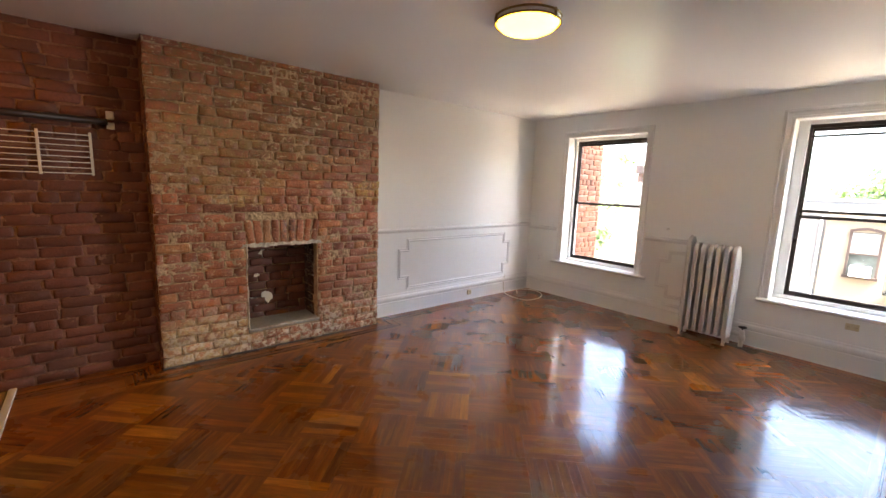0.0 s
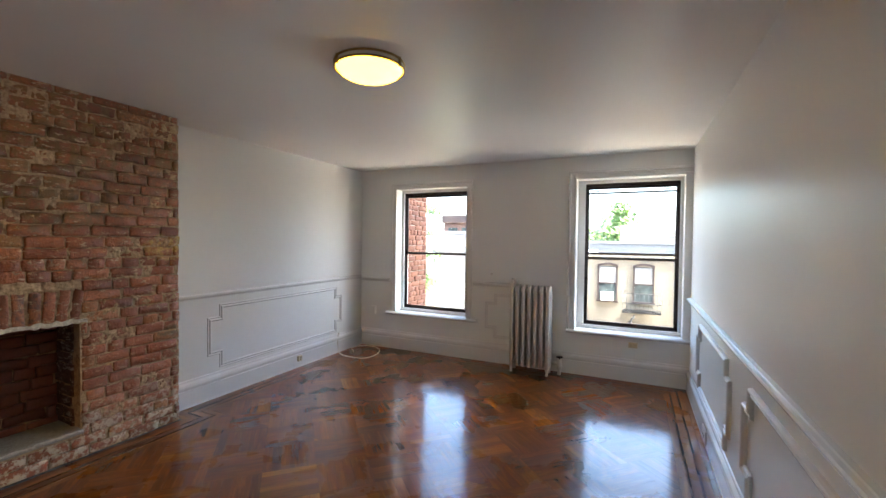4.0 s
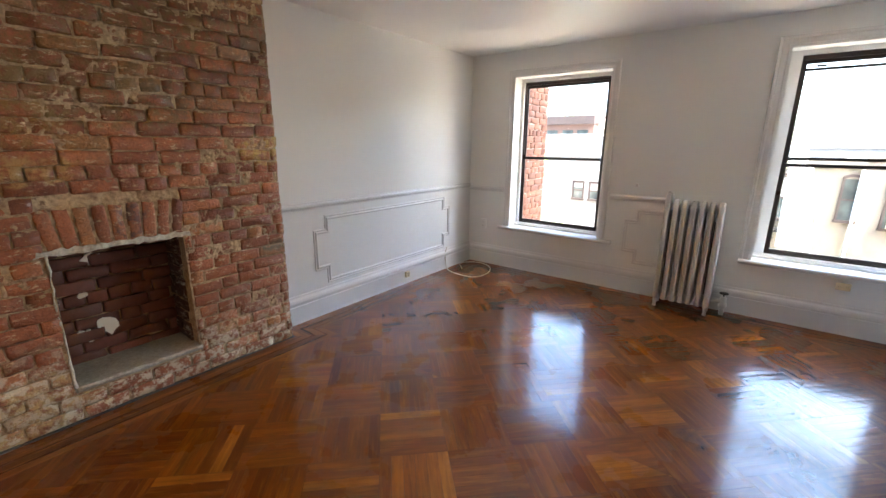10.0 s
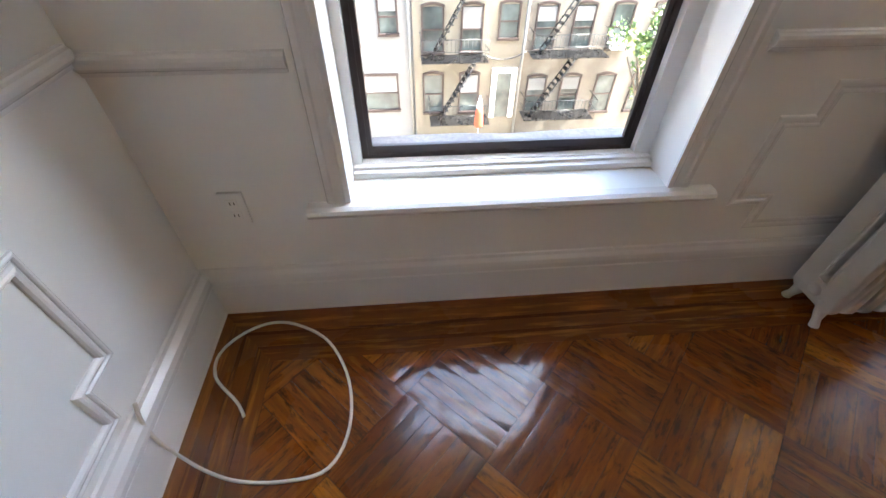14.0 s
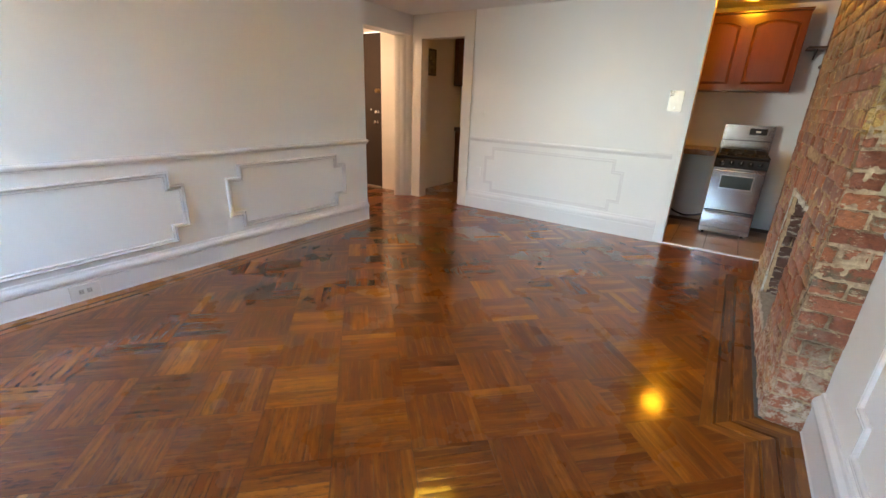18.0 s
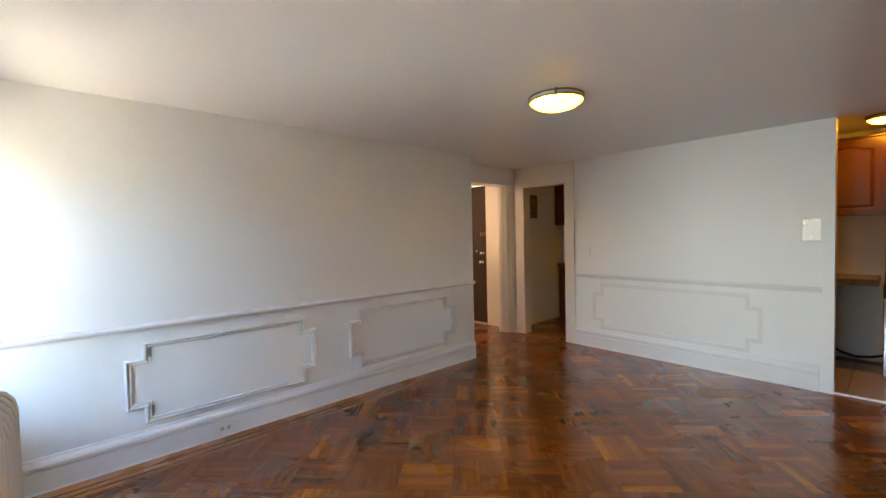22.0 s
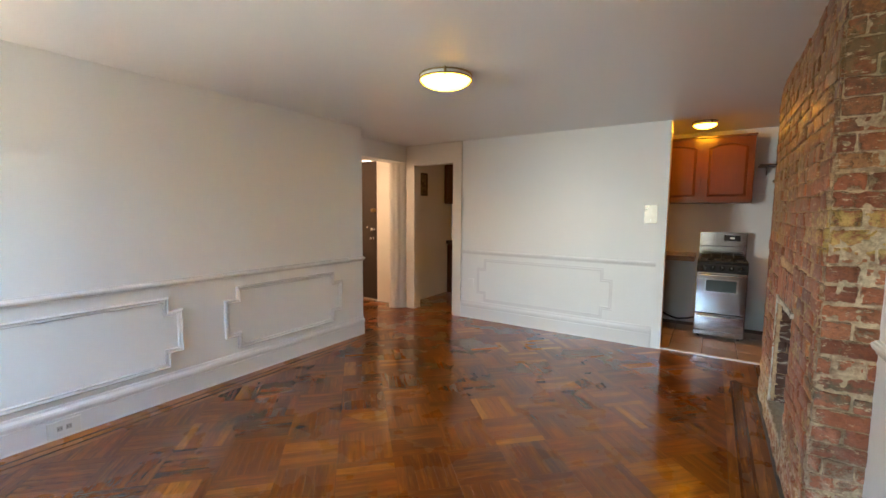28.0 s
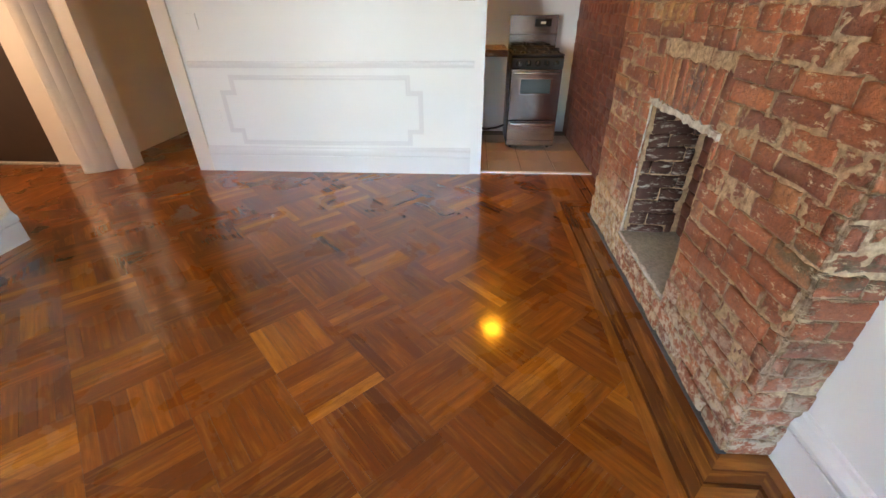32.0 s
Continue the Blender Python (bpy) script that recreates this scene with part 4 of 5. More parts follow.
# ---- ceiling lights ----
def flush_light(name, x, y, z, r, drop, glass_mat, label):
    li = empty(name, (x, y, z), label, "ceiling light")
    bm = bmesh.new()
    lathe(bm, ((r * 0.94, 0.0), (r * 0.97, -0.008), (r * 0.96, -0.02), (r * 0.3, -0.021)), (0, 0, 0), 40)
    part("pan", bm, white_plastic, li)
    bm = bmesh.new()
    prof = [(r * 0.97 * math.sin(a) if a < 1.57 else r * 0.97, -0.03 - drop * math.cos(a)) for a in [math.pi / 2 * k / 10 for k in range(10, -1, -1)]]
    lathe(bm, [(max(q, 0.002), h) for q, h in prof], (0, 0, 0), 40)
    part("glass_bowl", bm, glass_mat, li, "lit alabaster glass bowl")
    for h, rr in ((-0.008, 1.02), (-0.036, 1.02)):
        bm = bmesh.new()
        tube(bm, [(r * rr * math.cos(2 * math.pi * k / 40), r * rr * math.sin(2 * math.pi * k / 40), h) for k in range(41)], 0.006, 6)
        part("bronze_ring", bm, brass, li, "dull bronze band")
    # rim added to block the bowl's sideways light from the ceiling
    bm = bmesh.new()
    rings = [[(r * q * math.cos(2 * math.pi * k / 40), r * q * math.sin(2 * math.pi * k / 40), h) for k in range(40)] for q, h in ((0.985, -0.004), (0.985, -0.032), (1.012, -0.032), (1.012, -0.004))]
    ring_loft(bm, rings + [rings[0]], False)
    part("glow_shield_rim", bm, white_plastic, li, "pale rim added to cut the bowl's glow on the ceiling")
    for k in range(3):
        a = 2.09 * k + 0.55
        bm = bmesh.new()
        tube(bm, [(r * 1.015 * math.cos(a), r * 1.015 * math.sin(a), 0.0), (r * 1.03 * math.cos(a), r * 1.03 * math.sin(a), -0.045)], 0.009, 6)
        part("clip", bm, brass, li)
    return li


flush_light("ceiling_light", 2.318, 1.936, H, 0.175, 0.06, lamp_glass, "lit round alabaster ceiling light with bronze bands")
flush_light("kitchen_ceiling_light", -0.74, 3.395, HK, 0.115, 0.05, kitchen_glass, "small lit glass kitchen ceiling light")
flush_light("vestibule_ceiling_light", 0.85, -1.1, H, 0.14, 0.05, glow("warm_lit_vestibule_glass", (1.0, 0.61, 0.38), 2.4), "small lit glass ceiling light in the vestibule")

# ---- entry door ----
door = empty("entry_door", (-0.12, -1.328, 0), "closed dark brown entry door with several locks", "door")
part("slab", bbox(-0.035, 0.0, -0.42, 0.42, 0.02, 2.21, 0.004), door_paint, door)
for y, z, r, mat, nm in ((0.365, 1.44, 0.032, brass, "lock"), (0.35, 1.14, 0.03, chrome, "knob"), (0.33, 0.995, 0.028, chrome, "knob"), (0.21, 1.17, 0.018, chrome, "peephole")):
    bm = bmesh.new()
    lathe(bm, ((r, 0.0), (r, 0.01), (r * 0.6, 0.016), (r * 0.6, 0.035), (r * 0.95, 0.045), (r * 0.9, 0.06), (r * 0.3, 0.066)) if nm != "peephole" else ((r, 0.0), (r, 0.008), (r * 0.5, 0.012)), (0, y, z), 16, "X")
    part(nm, bm, mat, door, "polished metal knob" if nm == "knob" else "")
structure("door_saddle", bbox(-0.23, -0.085, -1.75, -0.93, -0.002, 0.018, 0.006), cement_mat, "worn pale door saddle", "threshold")

# ---- kitchen ----
structure("kitchen_threshold", bbox(-0.10, -0.06, 3.13, 4.11, -0.004, 0.012, 0.004), cream_paint, "pale threshold strip between parquet and tile", "threshold")
ktile = structure("kitchen_floor", boxes((XK - 0.1, -0.10, -0.5, 4.3, -0.1, -0.006)), grout_mat, "brown ceramic tile kitchen floor", "floor")


def kitchen_cabinet(name, x0, x1, y0, y1, z0, z1, doors, arched, label):
    cab = empty(name, ((x0 + x1) / 2, (y0 + y1) / 2, z0), label, "cabinet")
    w, d, h = y1 - y0, x1 - x0, z1 - z0
    part("body", bbox(-d / 2, d / 2 - 0.022, -w / 2, w / 2, 0, h, 0.002), cabinet_wood, cab)
    if arched:
        part("crown", bbox(-d / 2, d / 2 + 0.012, -w / 2 - 0.012, w / 2 + 0.012, h, h + 0.02, 0.005), cabinet_wood, cab)
    dw = w / doors
    for i in range(doors):
        a = -w / 2 + dw * i + 0.006
        b = a + dw - 0.012
        x = d / 2 - 0.02
        st = 0.055
        bm = boxes((x, x + 0.02, a, a + st, 0.02, h - 0.02), (x, x + 0.02, b - st, b, 0.02, h - 0.02), (x, x + 0.02, a + st, b - st, 0.02, 0.02 + st))
        # arched top rail
        n = 12
        top = [(a + st + (b - a - 2 * st) * k / n, h - 0.02 - st - (0.045 if arched else 0.0) * (1 - math.sin(math.pi * k / n))) for k in range(n + 1)]
        prism(bm, [(x, y, z) for y, z in top] + [(x, b - st, h - 0.02), (x, a + st, h - 0.02)], (0.02, 0, 0))
        dr = part("door", bm, cabinet_wood, cab, "raised-panel cabinet door")
        bm = bmesh.new()
        ins = 0.028
        top2 = [(min(max(y, a + st + ins), b - st - ins), z - ins) for y, z in top]
        inner = [(x + 0.017, a + st + ins, 0.02 + st + ins), (x + 0.017, b - st - ins, 0.02 + st + ins)] + [(x + 0.017, y, z) for y, z in top2[::-1]]
        outer = [(x + 0.004, a + st, 0.02 + st), (x + 0.004, b - st, 0.02 + st)] + [(x + 0.004, y, z) for y, z in top[::-1]]
        iv, ov = [bm.verts.new(p) for p in inner], [bm.verts.new(p) for p in outer]
        bm.faces.new(iv)
        for k in range(len(iv)):
            k2 = (k + 1) % len(iv)
            bm.faces.new((ov[k], ov[k2], iv[k2], iv[k]))
        part("raised_panel", bm, cabinet_wood, dr)
    return cab


kitchen_cabinet("wall_cabinet", XK, -1.17, 2.87, 3.89, 1.555, 2.33, 2, True, "reddish cherry wall cabinet with two arched doors above the stove")
kitchen_cabinet("wall_cabinet", XK, -1.25, -0.39, 0.35, 1.565, 2.36, 2, True, "dark cherry wall cabinet beyond the doorway")
kitchen_cabinet("base_cabinet", XK, -0.93, 2.25, 3.0, 0.0, 0.86, 2, False, "cherry base cabinet under the brown counter")
kitchen_cabinet("base_cabinet", XK, -1.36, -0.39, 0.35, 0.0, 0.86, 2, False, "dark cherry base cabinet beyond the doorway")
for a, b, x in ((2.25, 3.37, -0.89), (-0.39, 0.4, -1.33)):
    part("worktop", bbox(XK, x, a, b, 0.865, 0.925, 0.006), counter_mat, None, "brown laminate kitchen worktop", "worktop")


def stove():
    x0, x1, y0, y1 = -1.37, -0.80, 3.40, 3.885
    st = empty("gas_stove", (x0, y0, 0), "narrow stainless steel gas stove with a black cooktop", "stove")
    w, d = y1 - y0, x1 - x0
    part("body", bbox(0, d - 0.03, 0, w, 0.03, 0.88, 0.004), black_metal, st, "black enamel side panels")
    for y in (0.05, w - 0.05):
        for x in (0.05, d - 0.08):
            bm = bmesh.new()
            tube(bm, [(x, y, 0.0), (x, y, 0.035)], 0.016, 8)
            part("levelling_foot", bm, black_metal, st)
    part("kick_plate", bbox(d - 0.03, d - 0.015, 0.004, w - 0.004, 0.03, 0.085, 0.003), steel_mat, st)
    dr = part("drawer", bbox(d - 0.03, d + 0.005, 0.004, w - 0.004, 0.09, 0.285, 0.006), steel_mat, st, "stainless broiler drawer")
    od = part("oven_door", bbox(d - 0.03, d + 0.01, 0.004, w - 0.004, 0.295, 0.765, 0.006), steel_mat, st, "stainless oven door")
    part("oven_window", bbox(d + 0.008, d + 0.013, 0.10, w - 0.10, 0.55, 0.68, 0.003), far_pane, od, "dark oven window")
    bm = boxes((d + 0.009, d + 0.016, 0.085, w - 0.085, 0.68, 0.695), (d + 0.009, d + 0.016, 0.085, w - 0.085, 0.535, 0.55), (d + 0.009, d + 0.016, 0.085, 0.10, 0.55, 0.68), (d + 0.009, d + 0.016, w - 0.10, w - 0.085, 0.55, 0.68))
    part("window_trim", bm, chrome, od)
    for z, par in ((0.735, od), (0.262, dr)):
        bm = bmesh.new()
        tube(bm, [(d + 0.0, 0.03, z), (d + 0.04, 0.035, z), (d + 0.045, 0.06, z), (d + 0.045, w - 0.06, z), (d + 0.04, w - 0.035, z), (d + 0.0, w - 0.03, z)], 0.010, 8)
        part("handle", bm, chrome, par, "steel bar handle")
    bm = bmesh.new()
    prism(bm, [(d - 0.04, 0.002, 0.775), (d + 0.02, 0.002, 0.775), (d + 0.012, 0.002, 0.862), (d - 0.04, 0.002, 0.885)], (0, w - 0.004, 0))
    cp = part("control_panel", bm, slot_black, st, "black control panel")
    for k in range(5):
        bm = bmesh.new()
        y = 0.07 + (w - 0.14) * k / 4
        lathe(bm, ((0.024, d + 0.012), (0.026, d + 0.02), (0.021, d + 0.04), (0.008, d + 0.042)), (0, y, 0.82), 14, "X")
        part("knob", bm, plain("black_knob", (0.02, 0.02, 0.02), 0.25) if k == 0 else bpy.data.materials["black_knob"], cp)
        bm = boxes((d + 0.04, d + 0.045, y - 0.002, y + 0.002, 0.82, 0.84))
        part("pointer", bm, chrome, cp)
    part("cooktop", bbox(0.06, d + 0.005, 0.0, w, 0.88, 0.895, 0.005), slot_black, st, "black enamel cooktop")
    for bx in (0.20, 0.44):
        for by in (0.135, w - 0.135):
            bm = bmesh.new()
            lathe(bm, ((0.05, 0.895), (0.05, 0.903), (0.035, 0.905), (0.035, 0.915), (0.01, 0.918)), (bx, by, 0), 16)
            part("burner", bm, black_metal, st)
            bm = bmesh.new()
            r = 0.10
            for u, v in ((1, 0), (0, 1)):
                tube(bm, [(bx - r * u, by - r * v, 0.893), (bx - r * u, by - r * v, 0.932), (bx + r * u, by + r * v, 0.932), (bx + r * u, by + r * v, 0.893)], 0.009, 6)
            tube(bm, [(bx + r * math.cos(k * math.pi / 8), by + r * math.sin(k * math.pi / 8), 0.925) for k in range(17)], 0.006, 6)
            part("grate", bm, slot_black, st, "black cast-iron grate")
    bg = part("backguard", bbox(0.0, 0.05, 0.0, w, 0.88, 1.205, 0.008), steel_mat, st, "stainless backguard")
    part("clock_panel", bbox(0.049, 0.053, w * 0.52, w * 0.86, 1.10, 1.17, 0.002), black_metal, bg, "black clock display")
    part("clock_digits", boxes((0.0525, 0.0545, w * 0.64, w * 0.74, 1.125, 1.145)), white_plastic, bg)
    part("groove", boxes((0.049, 0.052, 0.005, w - 0.005, 1.03, 1.036)), slot_black, bg)
    return st


stove()
hose = bmesh.new()
tube(hose, [(XK + 0.03, 3.02, 0.10), (XK + 0.12, 3.08, 0.085), (XK + 0.2, 3.2, 0.07), (XK + 0.24, 3.32, 0.10), (XK + 0.25, 3.42, 0.14)], 0.012, 8)
part("gas_hose", hose, black_metal, None, "black gas hose running to the stove", "hose")
shelf = empty("corner_shelf", (XK + 0.16, 4.0, 1.98), "small dark corner shelf on the kitchen wall", "shelf")
part("board", bbox(-0.16, 0.12, -0.06, 0.1, 0.0, 0.018, 0.003), door_paint, shelf)
bm = bmesh.new()
prism(bm, [(-0.155, 0.02, 0.0), (0.05, 0.02, 0.0), (-0.155, 0.02, -0.09)], (0, 0.012, 0))
part("bracket", bm, door_paint, shelf)

# ---- wall fittings ----
pic = empty("framed_picture", (-0.62, -0.40, 1.86), "small dark framed picture on the kitchen end wall", "picture")
bm = boxes((-0.13, -0.10, 0, 0.02, -0.18, 0.18), (0.10, 0.13, 0, 0.02, -0.18, 0.18), (-0.10, 0.10, 0, 0.02, 0.15, 0.18), (-0.10, 0.10, 0, 0.02, -0.18, -0.15))
part("picture_frame", bm, plain("dark_bronze_frame", (0.09, 0.07, 0.045), 0.4), pic)
art = Mat("faded_picture")
art.put(Base_Color=art.ramp(art.noise(11.0, detail=3), ((0.35, (0.05, 0.035, 0.02)), (0.55, (0.20, 0.14, 0.07)), (0.75, (0.35, 0.28, 0.18)))), Roughness=0.4)
part("print", boxes((-0.10, 0.10, 0, 0.01, -0.15, 0.15)), art.m, pic)

sw = empty("switch_plate", (XB, 2.98, 1.42), "brushed metal switch plate on the white partition", "switch plate")
part("plate", bbox(0, 0.006, -0.062, 0.062, -0.095, 0.095, 0.004), plain("satin_nickel", (0.62, 0.58, 0.50), 0.3, 0.8), sw)
part("toggle", bbox(0.005, 0.016, -0.006, 0.006, -0.075, -0.05, 0.002), white_plastic, sw)


worn_plastic = plain("worn_grey_white_plastic", (0.46, 0.44, 0.40), 0.4, vary=0.08)


def outlet(name, m, w, h, mat, label, slots=True):
    o = empty(name, (0, 0, 0), label, "outlet")
    o.matrix_basis = m
    part("plate", bbox(-w / 2, w / 2, -0.011, 0.0, -h / 2, h / 2, 0.003), mat, o)
    if slots:
        for dz in (-0.022, 0.022):
            r = part("receptacle", bbox(-0.016, 0.016, -0.0125, -0.008, dz - 0.014, dz + 0.014, 0.003), worn_plastic if name == "baseboard_outlet" else mat, o) if w < h else part("receptacle", bbox(dz - 0.014, dz + 0.014, -0.0125, -0.008, -0.016, 0.016, 0.003), worn_plastic if name == "baseboard_outlet" else mat, o)
            c = (0, dz) if w < h else (dz, 0)
            part("slots", boxes((c[0] - 0.007, c[0] - 0.005, -0.0135, -0.012, c[1] - 0.005, c[1] + 0.005), (c[0] + 0.005, c[0] + 0.007, -0.0135, -0.012, c[1] - 0.005, c[1] + 0.005)), slot_black, r)
    return o


outlet("wall_outlet", pose(XW, 3.875, 0.485, 0, 0, -90), 0.072, 0.115, wall_paint, "white outlet painted over beside the window")
outlet("wall_outlet", pose(XW - 0.018, 0.665, 0.385, 0, 0, -90), 0.085, 0.055, plastic, "ivory outlet below the window sill")
outlet("baseboard_outlet", pose(3.995, YR + 0.0205, 0.066, 0, 0, 180), 0.165, 0.098, white_plastic, "white outlet set into the baseboard", True)
outlet("wall_outlet", pose(XB, 0.85, 0.48, 0, 0, 90), 0.072, 0.115, wall_paint, "white outlet painted over on the partition", False)
outlet("wall_outlet", pose(XB, 0.86, 1.2, 0, 0, 90), 0.072, 0.115, wall_paint, "white switch painted over on the partition", False)
phone = empty("phone_jack", (4.02, YL - 0.018, 0.10), "ivory surface-mounted phone jack on the baseboard", "jack")
part("housing", bbox(-0.028, 0.028, -0.028, 0, -0.03, 0.03, 0.004), plastic, phone)
part("socket_holes", boxes((-0.014, -0.004, -0.0288, -0.0278, 0.004, 0.014), (0.004, 0.014, -0.0288, -0.0278, 0.004, 0.014), (-0.005, 0.005, -0.0288, -0.0278, -0.014, -0.006)), slot_black, phone)
nail = bmesh.new()
tube(nail, [(XW, 2.20, 1.05), (XW - 0.03, 2.20, 1.05)], 0.012, 10)
part("pipe_stub", nail, radiator_paint, None, "small painted stub on the window wall", "wall stub")

# loose cable in the corner
cb = bmesh.new()
pts = [(4.72, YL - 0.014, 0.25), (4.69, YL - 0.022, 0.20), (4.675, YL - 0.03, 0.12), (4.665, 4.03, 0.03), (4.63, 3.96, 0.006), (4.595, 3.86, 0.006), (4.585, 3.73, 0.006), (4.61, 3.62, 0.006), (4.72, 3.57, 0.006), (4.88, 3.585, 0.006), (5.03, 3.665, 0.006), (5.11, 3.78, 0.006), (5.13, 3.88, 0.006), (5.09, 3.975, 0.006), (5.01, 4.035, 0.006), (4.92, 4.02, 0.006), (4.83, 3.93, 0.006), (4.78, 3.895, 0.006)]


def smooth_path(points, per=5):
    p = [Vector(q) for q in points]
    out = []
    for i in range(len(p) - 1):
        a, b, c, d = p[max(i - 1, 0)], p[i], p[i + 1], p[min(i + 2, len(p) - 1)]
        for k in range(per):
            t = k / per
            out.append(0.5 * (2 * b + (c - a) * t + (2 * a - 5 * b + 4 * c - d) * t * t + (3 * b - a - 3 * c + d) * t ** 3))
    return out + [p[-1]]


tube(cb, smooth_path(pts), 0.005, 8)
part("coax_cable", cb, cable_white, None, "loose white cable coiled on the floor in the corner", "cable")

# folded wire rack on the recessed brick wall
rack = empty("wire_rack", (0.43, YA - 0.02, 1.42), "white folded wire shelf hanging on the dark brick wall", "wire rack")
wire = plain("white_coated_wire", (0.70, 0.68, 0.62), 0.35)
for k in range(8):
    bm = bmesh.new()
    z = 0.012 + 0.255 * k / 7
    tube(bm, [(-1.05, 0, z), (0, 0, z)], 0.0035, 6)
    part("wire", bm, wire, rack)
for x in (0.0, -0.26, -0.62, -1.0):
    bm = boxes((x - 0.008, x + 0.008, -0.008, 0.004, 0.0, 0.285))
    part("upright", bevelled(bm, 0.002), wire, rack)
br = empty("shelf_bracket", (0.545, YA - 0.004, 1.80), "white shelf clip screwed to the dark brick wall", "bracket")
part("upper_clip", bbox(-0.022, 0.022, -0.035, 0, 0.005, 0.06, 0.006), wire, br)
part("lower_clip", bbox(-0.022, 0.022, -0.025, 0, -0.06, -0.015, 0.006), wire, br)
pole = bmesh.new()
tube(pole, [(0.53, YA - 0.03, 1.785), (-1.2, YA - 0.03, 1.80)], 0.022, 10)
part("closet_rod", pole, door_paint, None, "dark rod along the recessed brick wall", "rod")

# ---- outside ----
GZ = -8.6
XF = 22.0
structure("ground", boxes((-400, 400, -400, 400, GZ - 0.3, GZ)), yard_mat, "pale concrete yards", "ground")
# unseen walls above the room are added to keep sun off the brick wing
structure("own_facade", boxes((5.18, XW + T - 0.004, -14, -0.2, GZ, 9.0), (5.18, XW + T - 0.004, 4.4, 14, GZ, 9.0), (5.2, XW + T - 0.004, -0.2, 4.4, GZ, -0.12), (5.2, XW + T - 0.004, -0.2, 4.4, HH + 0.13, 9.0), (-12, 5.18, -14, -13.8, GZ, 9.0)), stucco_cream, "rear wall of the house, its unseen upper part added to shade the wing", "facade")


def facade(name, x, y0, y1, z1, mat, label, windows, depth=9.0):
    h = empty(name, (x, (y0 + y1) / 2, GZ), label, "building")
    h.location = (0, 0, 0)
    part("wall", boxes((x, x + depth, y0, y1, GZ, z1)), mat, h)
    part("roof", boxes((x + 0.3, x + depth - 0.3, y0 + 0.3, y1 - 0.3, z1 + 0.002, z1 + 0.01)), roof_mat, h)
    part("parapet", boxes((x - 0.06, x + 0.3, y0, y1, z1, z1 + 0.28)), mat, h)
    for yc, zt, w, hh, arch, unit in windows:
        win = part("window", boxes((x - 0.01, x + 0.05, yc - w / 2, yc + w / 2, zt - hh, zt)), far_pane, h, "dark far window")
        part("window_frame", boxes((x - 0.05, x - 0.002, yc - w / 2 - 0.05, yc - w / 2 + 0.02, zt - hh, zt), (x - 0.05, x - 0.002, yc + w / 2 - 0.02, yc + w / 2 + 0.05, zt - hh, zt), (x - 0.04, x - 0.002, yc - w / 2, yc + w / 2, zt - hh / 2 - 0.03, zt - hh / 2 + 0.03)), lintel_brown, win)
        bm = bmesh.new()
        n = 8
        low = [(x - 0.06, yc - w / 2 - 0.06 + (w + 0.12) * k / n, zt - 0.02 + (0.10 * math.sin(math.pi * k / n) if arch else 0.0)) for k in range(n + 1)]
        prism(bm, low + [(p[0], p[1], p[2] + 0.10) for p in low[::-1]], (0.05, 0, 0))
        part("lintel", bm, lintel_brown, win)
        part("sill", boxes((x - 0.12, x - 0.002, yc - w / 2 - 0.08, yc + w / 2 + 0.08, zt - hh - 0.1, zt - hh)), lintel_brown, win)
        if (round(yc * 7) + round(zt)) % 3:
            part("blind", boxes((x - 0.03, x - 0.012, yc - w / 2 + 0.03, yc + w / 2 - 0.03, zt - hh * (0.48 if round(yc * 5) % 2 else 0.34), zt - 0.03)), stucco_white, win, "pale drawn blind")
        if unit:
            part("air_conditioner", bbox(x - 0.35, x - 0.05, yc - w * 0.35, yc + w * 0.35, zt - hh, zt - hh + 0.38, 0.01), white_plastic, win)
    return h


def window_rows(columns, tops):
    return [(yc + (0.35 if r else 0.0), zt, 0.8, 1.62, True, (r + 2 * k) % 5 == 0) for r, zt in enumerate(tops) for k, yc in enumerate(columns)]


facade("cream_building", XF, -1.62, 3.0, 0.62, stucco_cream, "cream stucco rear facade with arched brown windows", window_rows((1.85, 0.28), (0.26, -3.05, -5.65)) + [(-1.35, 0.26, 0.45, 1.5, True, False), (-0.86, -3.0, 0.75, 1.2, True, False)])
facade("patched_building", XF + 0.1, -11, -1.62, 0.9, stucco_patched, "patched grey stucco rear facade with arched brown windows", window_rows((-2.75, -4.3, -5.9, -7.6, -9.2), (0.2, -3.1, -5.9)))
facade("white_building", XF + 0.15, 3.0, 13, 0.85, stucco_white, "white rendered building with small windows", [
    (8.7, -0.45, 0.5, 0.8, False, False), (7.85, -0.45, 0.5, 0.8, False, False), (6.2, 0.3, 1.5, 1.1, False, False),
    (7.3, -2.9, 0.65, 1.5, True, False), (5.55, -2.9, 0.75, 1.5, False, False), (3.96, -2.8, 0.7, 1.2, True, False), (7.4, -5.7, 1.2, 1.5, False, False), (4.6, -5.65, 1.7, 1.5, False, False)])
yard_door = empty("yard_door", (XF, -0.85, GZ), "tall glazed yard door in a broad white frame", "door")
yard_door.location = (0, 0, 0)
part("door_frame", boxes((XF - 0.12, XF - 0.002, -1.42, -1.2, -7.6, -5.4), (XF - 0.12, XF - 0.002, -0.55, -0.33, -7.6, -5.4), (XF - 0.12, XF - 0.002, -1.2, -0.55, -5.6, -5.4)), white_plastic, yard_door, "broad white frame")
part("leaf", boxes((XF - 0.06, XF - 0.002, -1.2, -0.55, -7.6, -5.6)), far_pane, yard_door, "dark glazed door leaf")
pipe = bmesh.new()
tube(pipe, [(XF - 0.08, -1.55, 0.6), (XF - 0.08, -1.55, -8.55)], 0.06, 8)
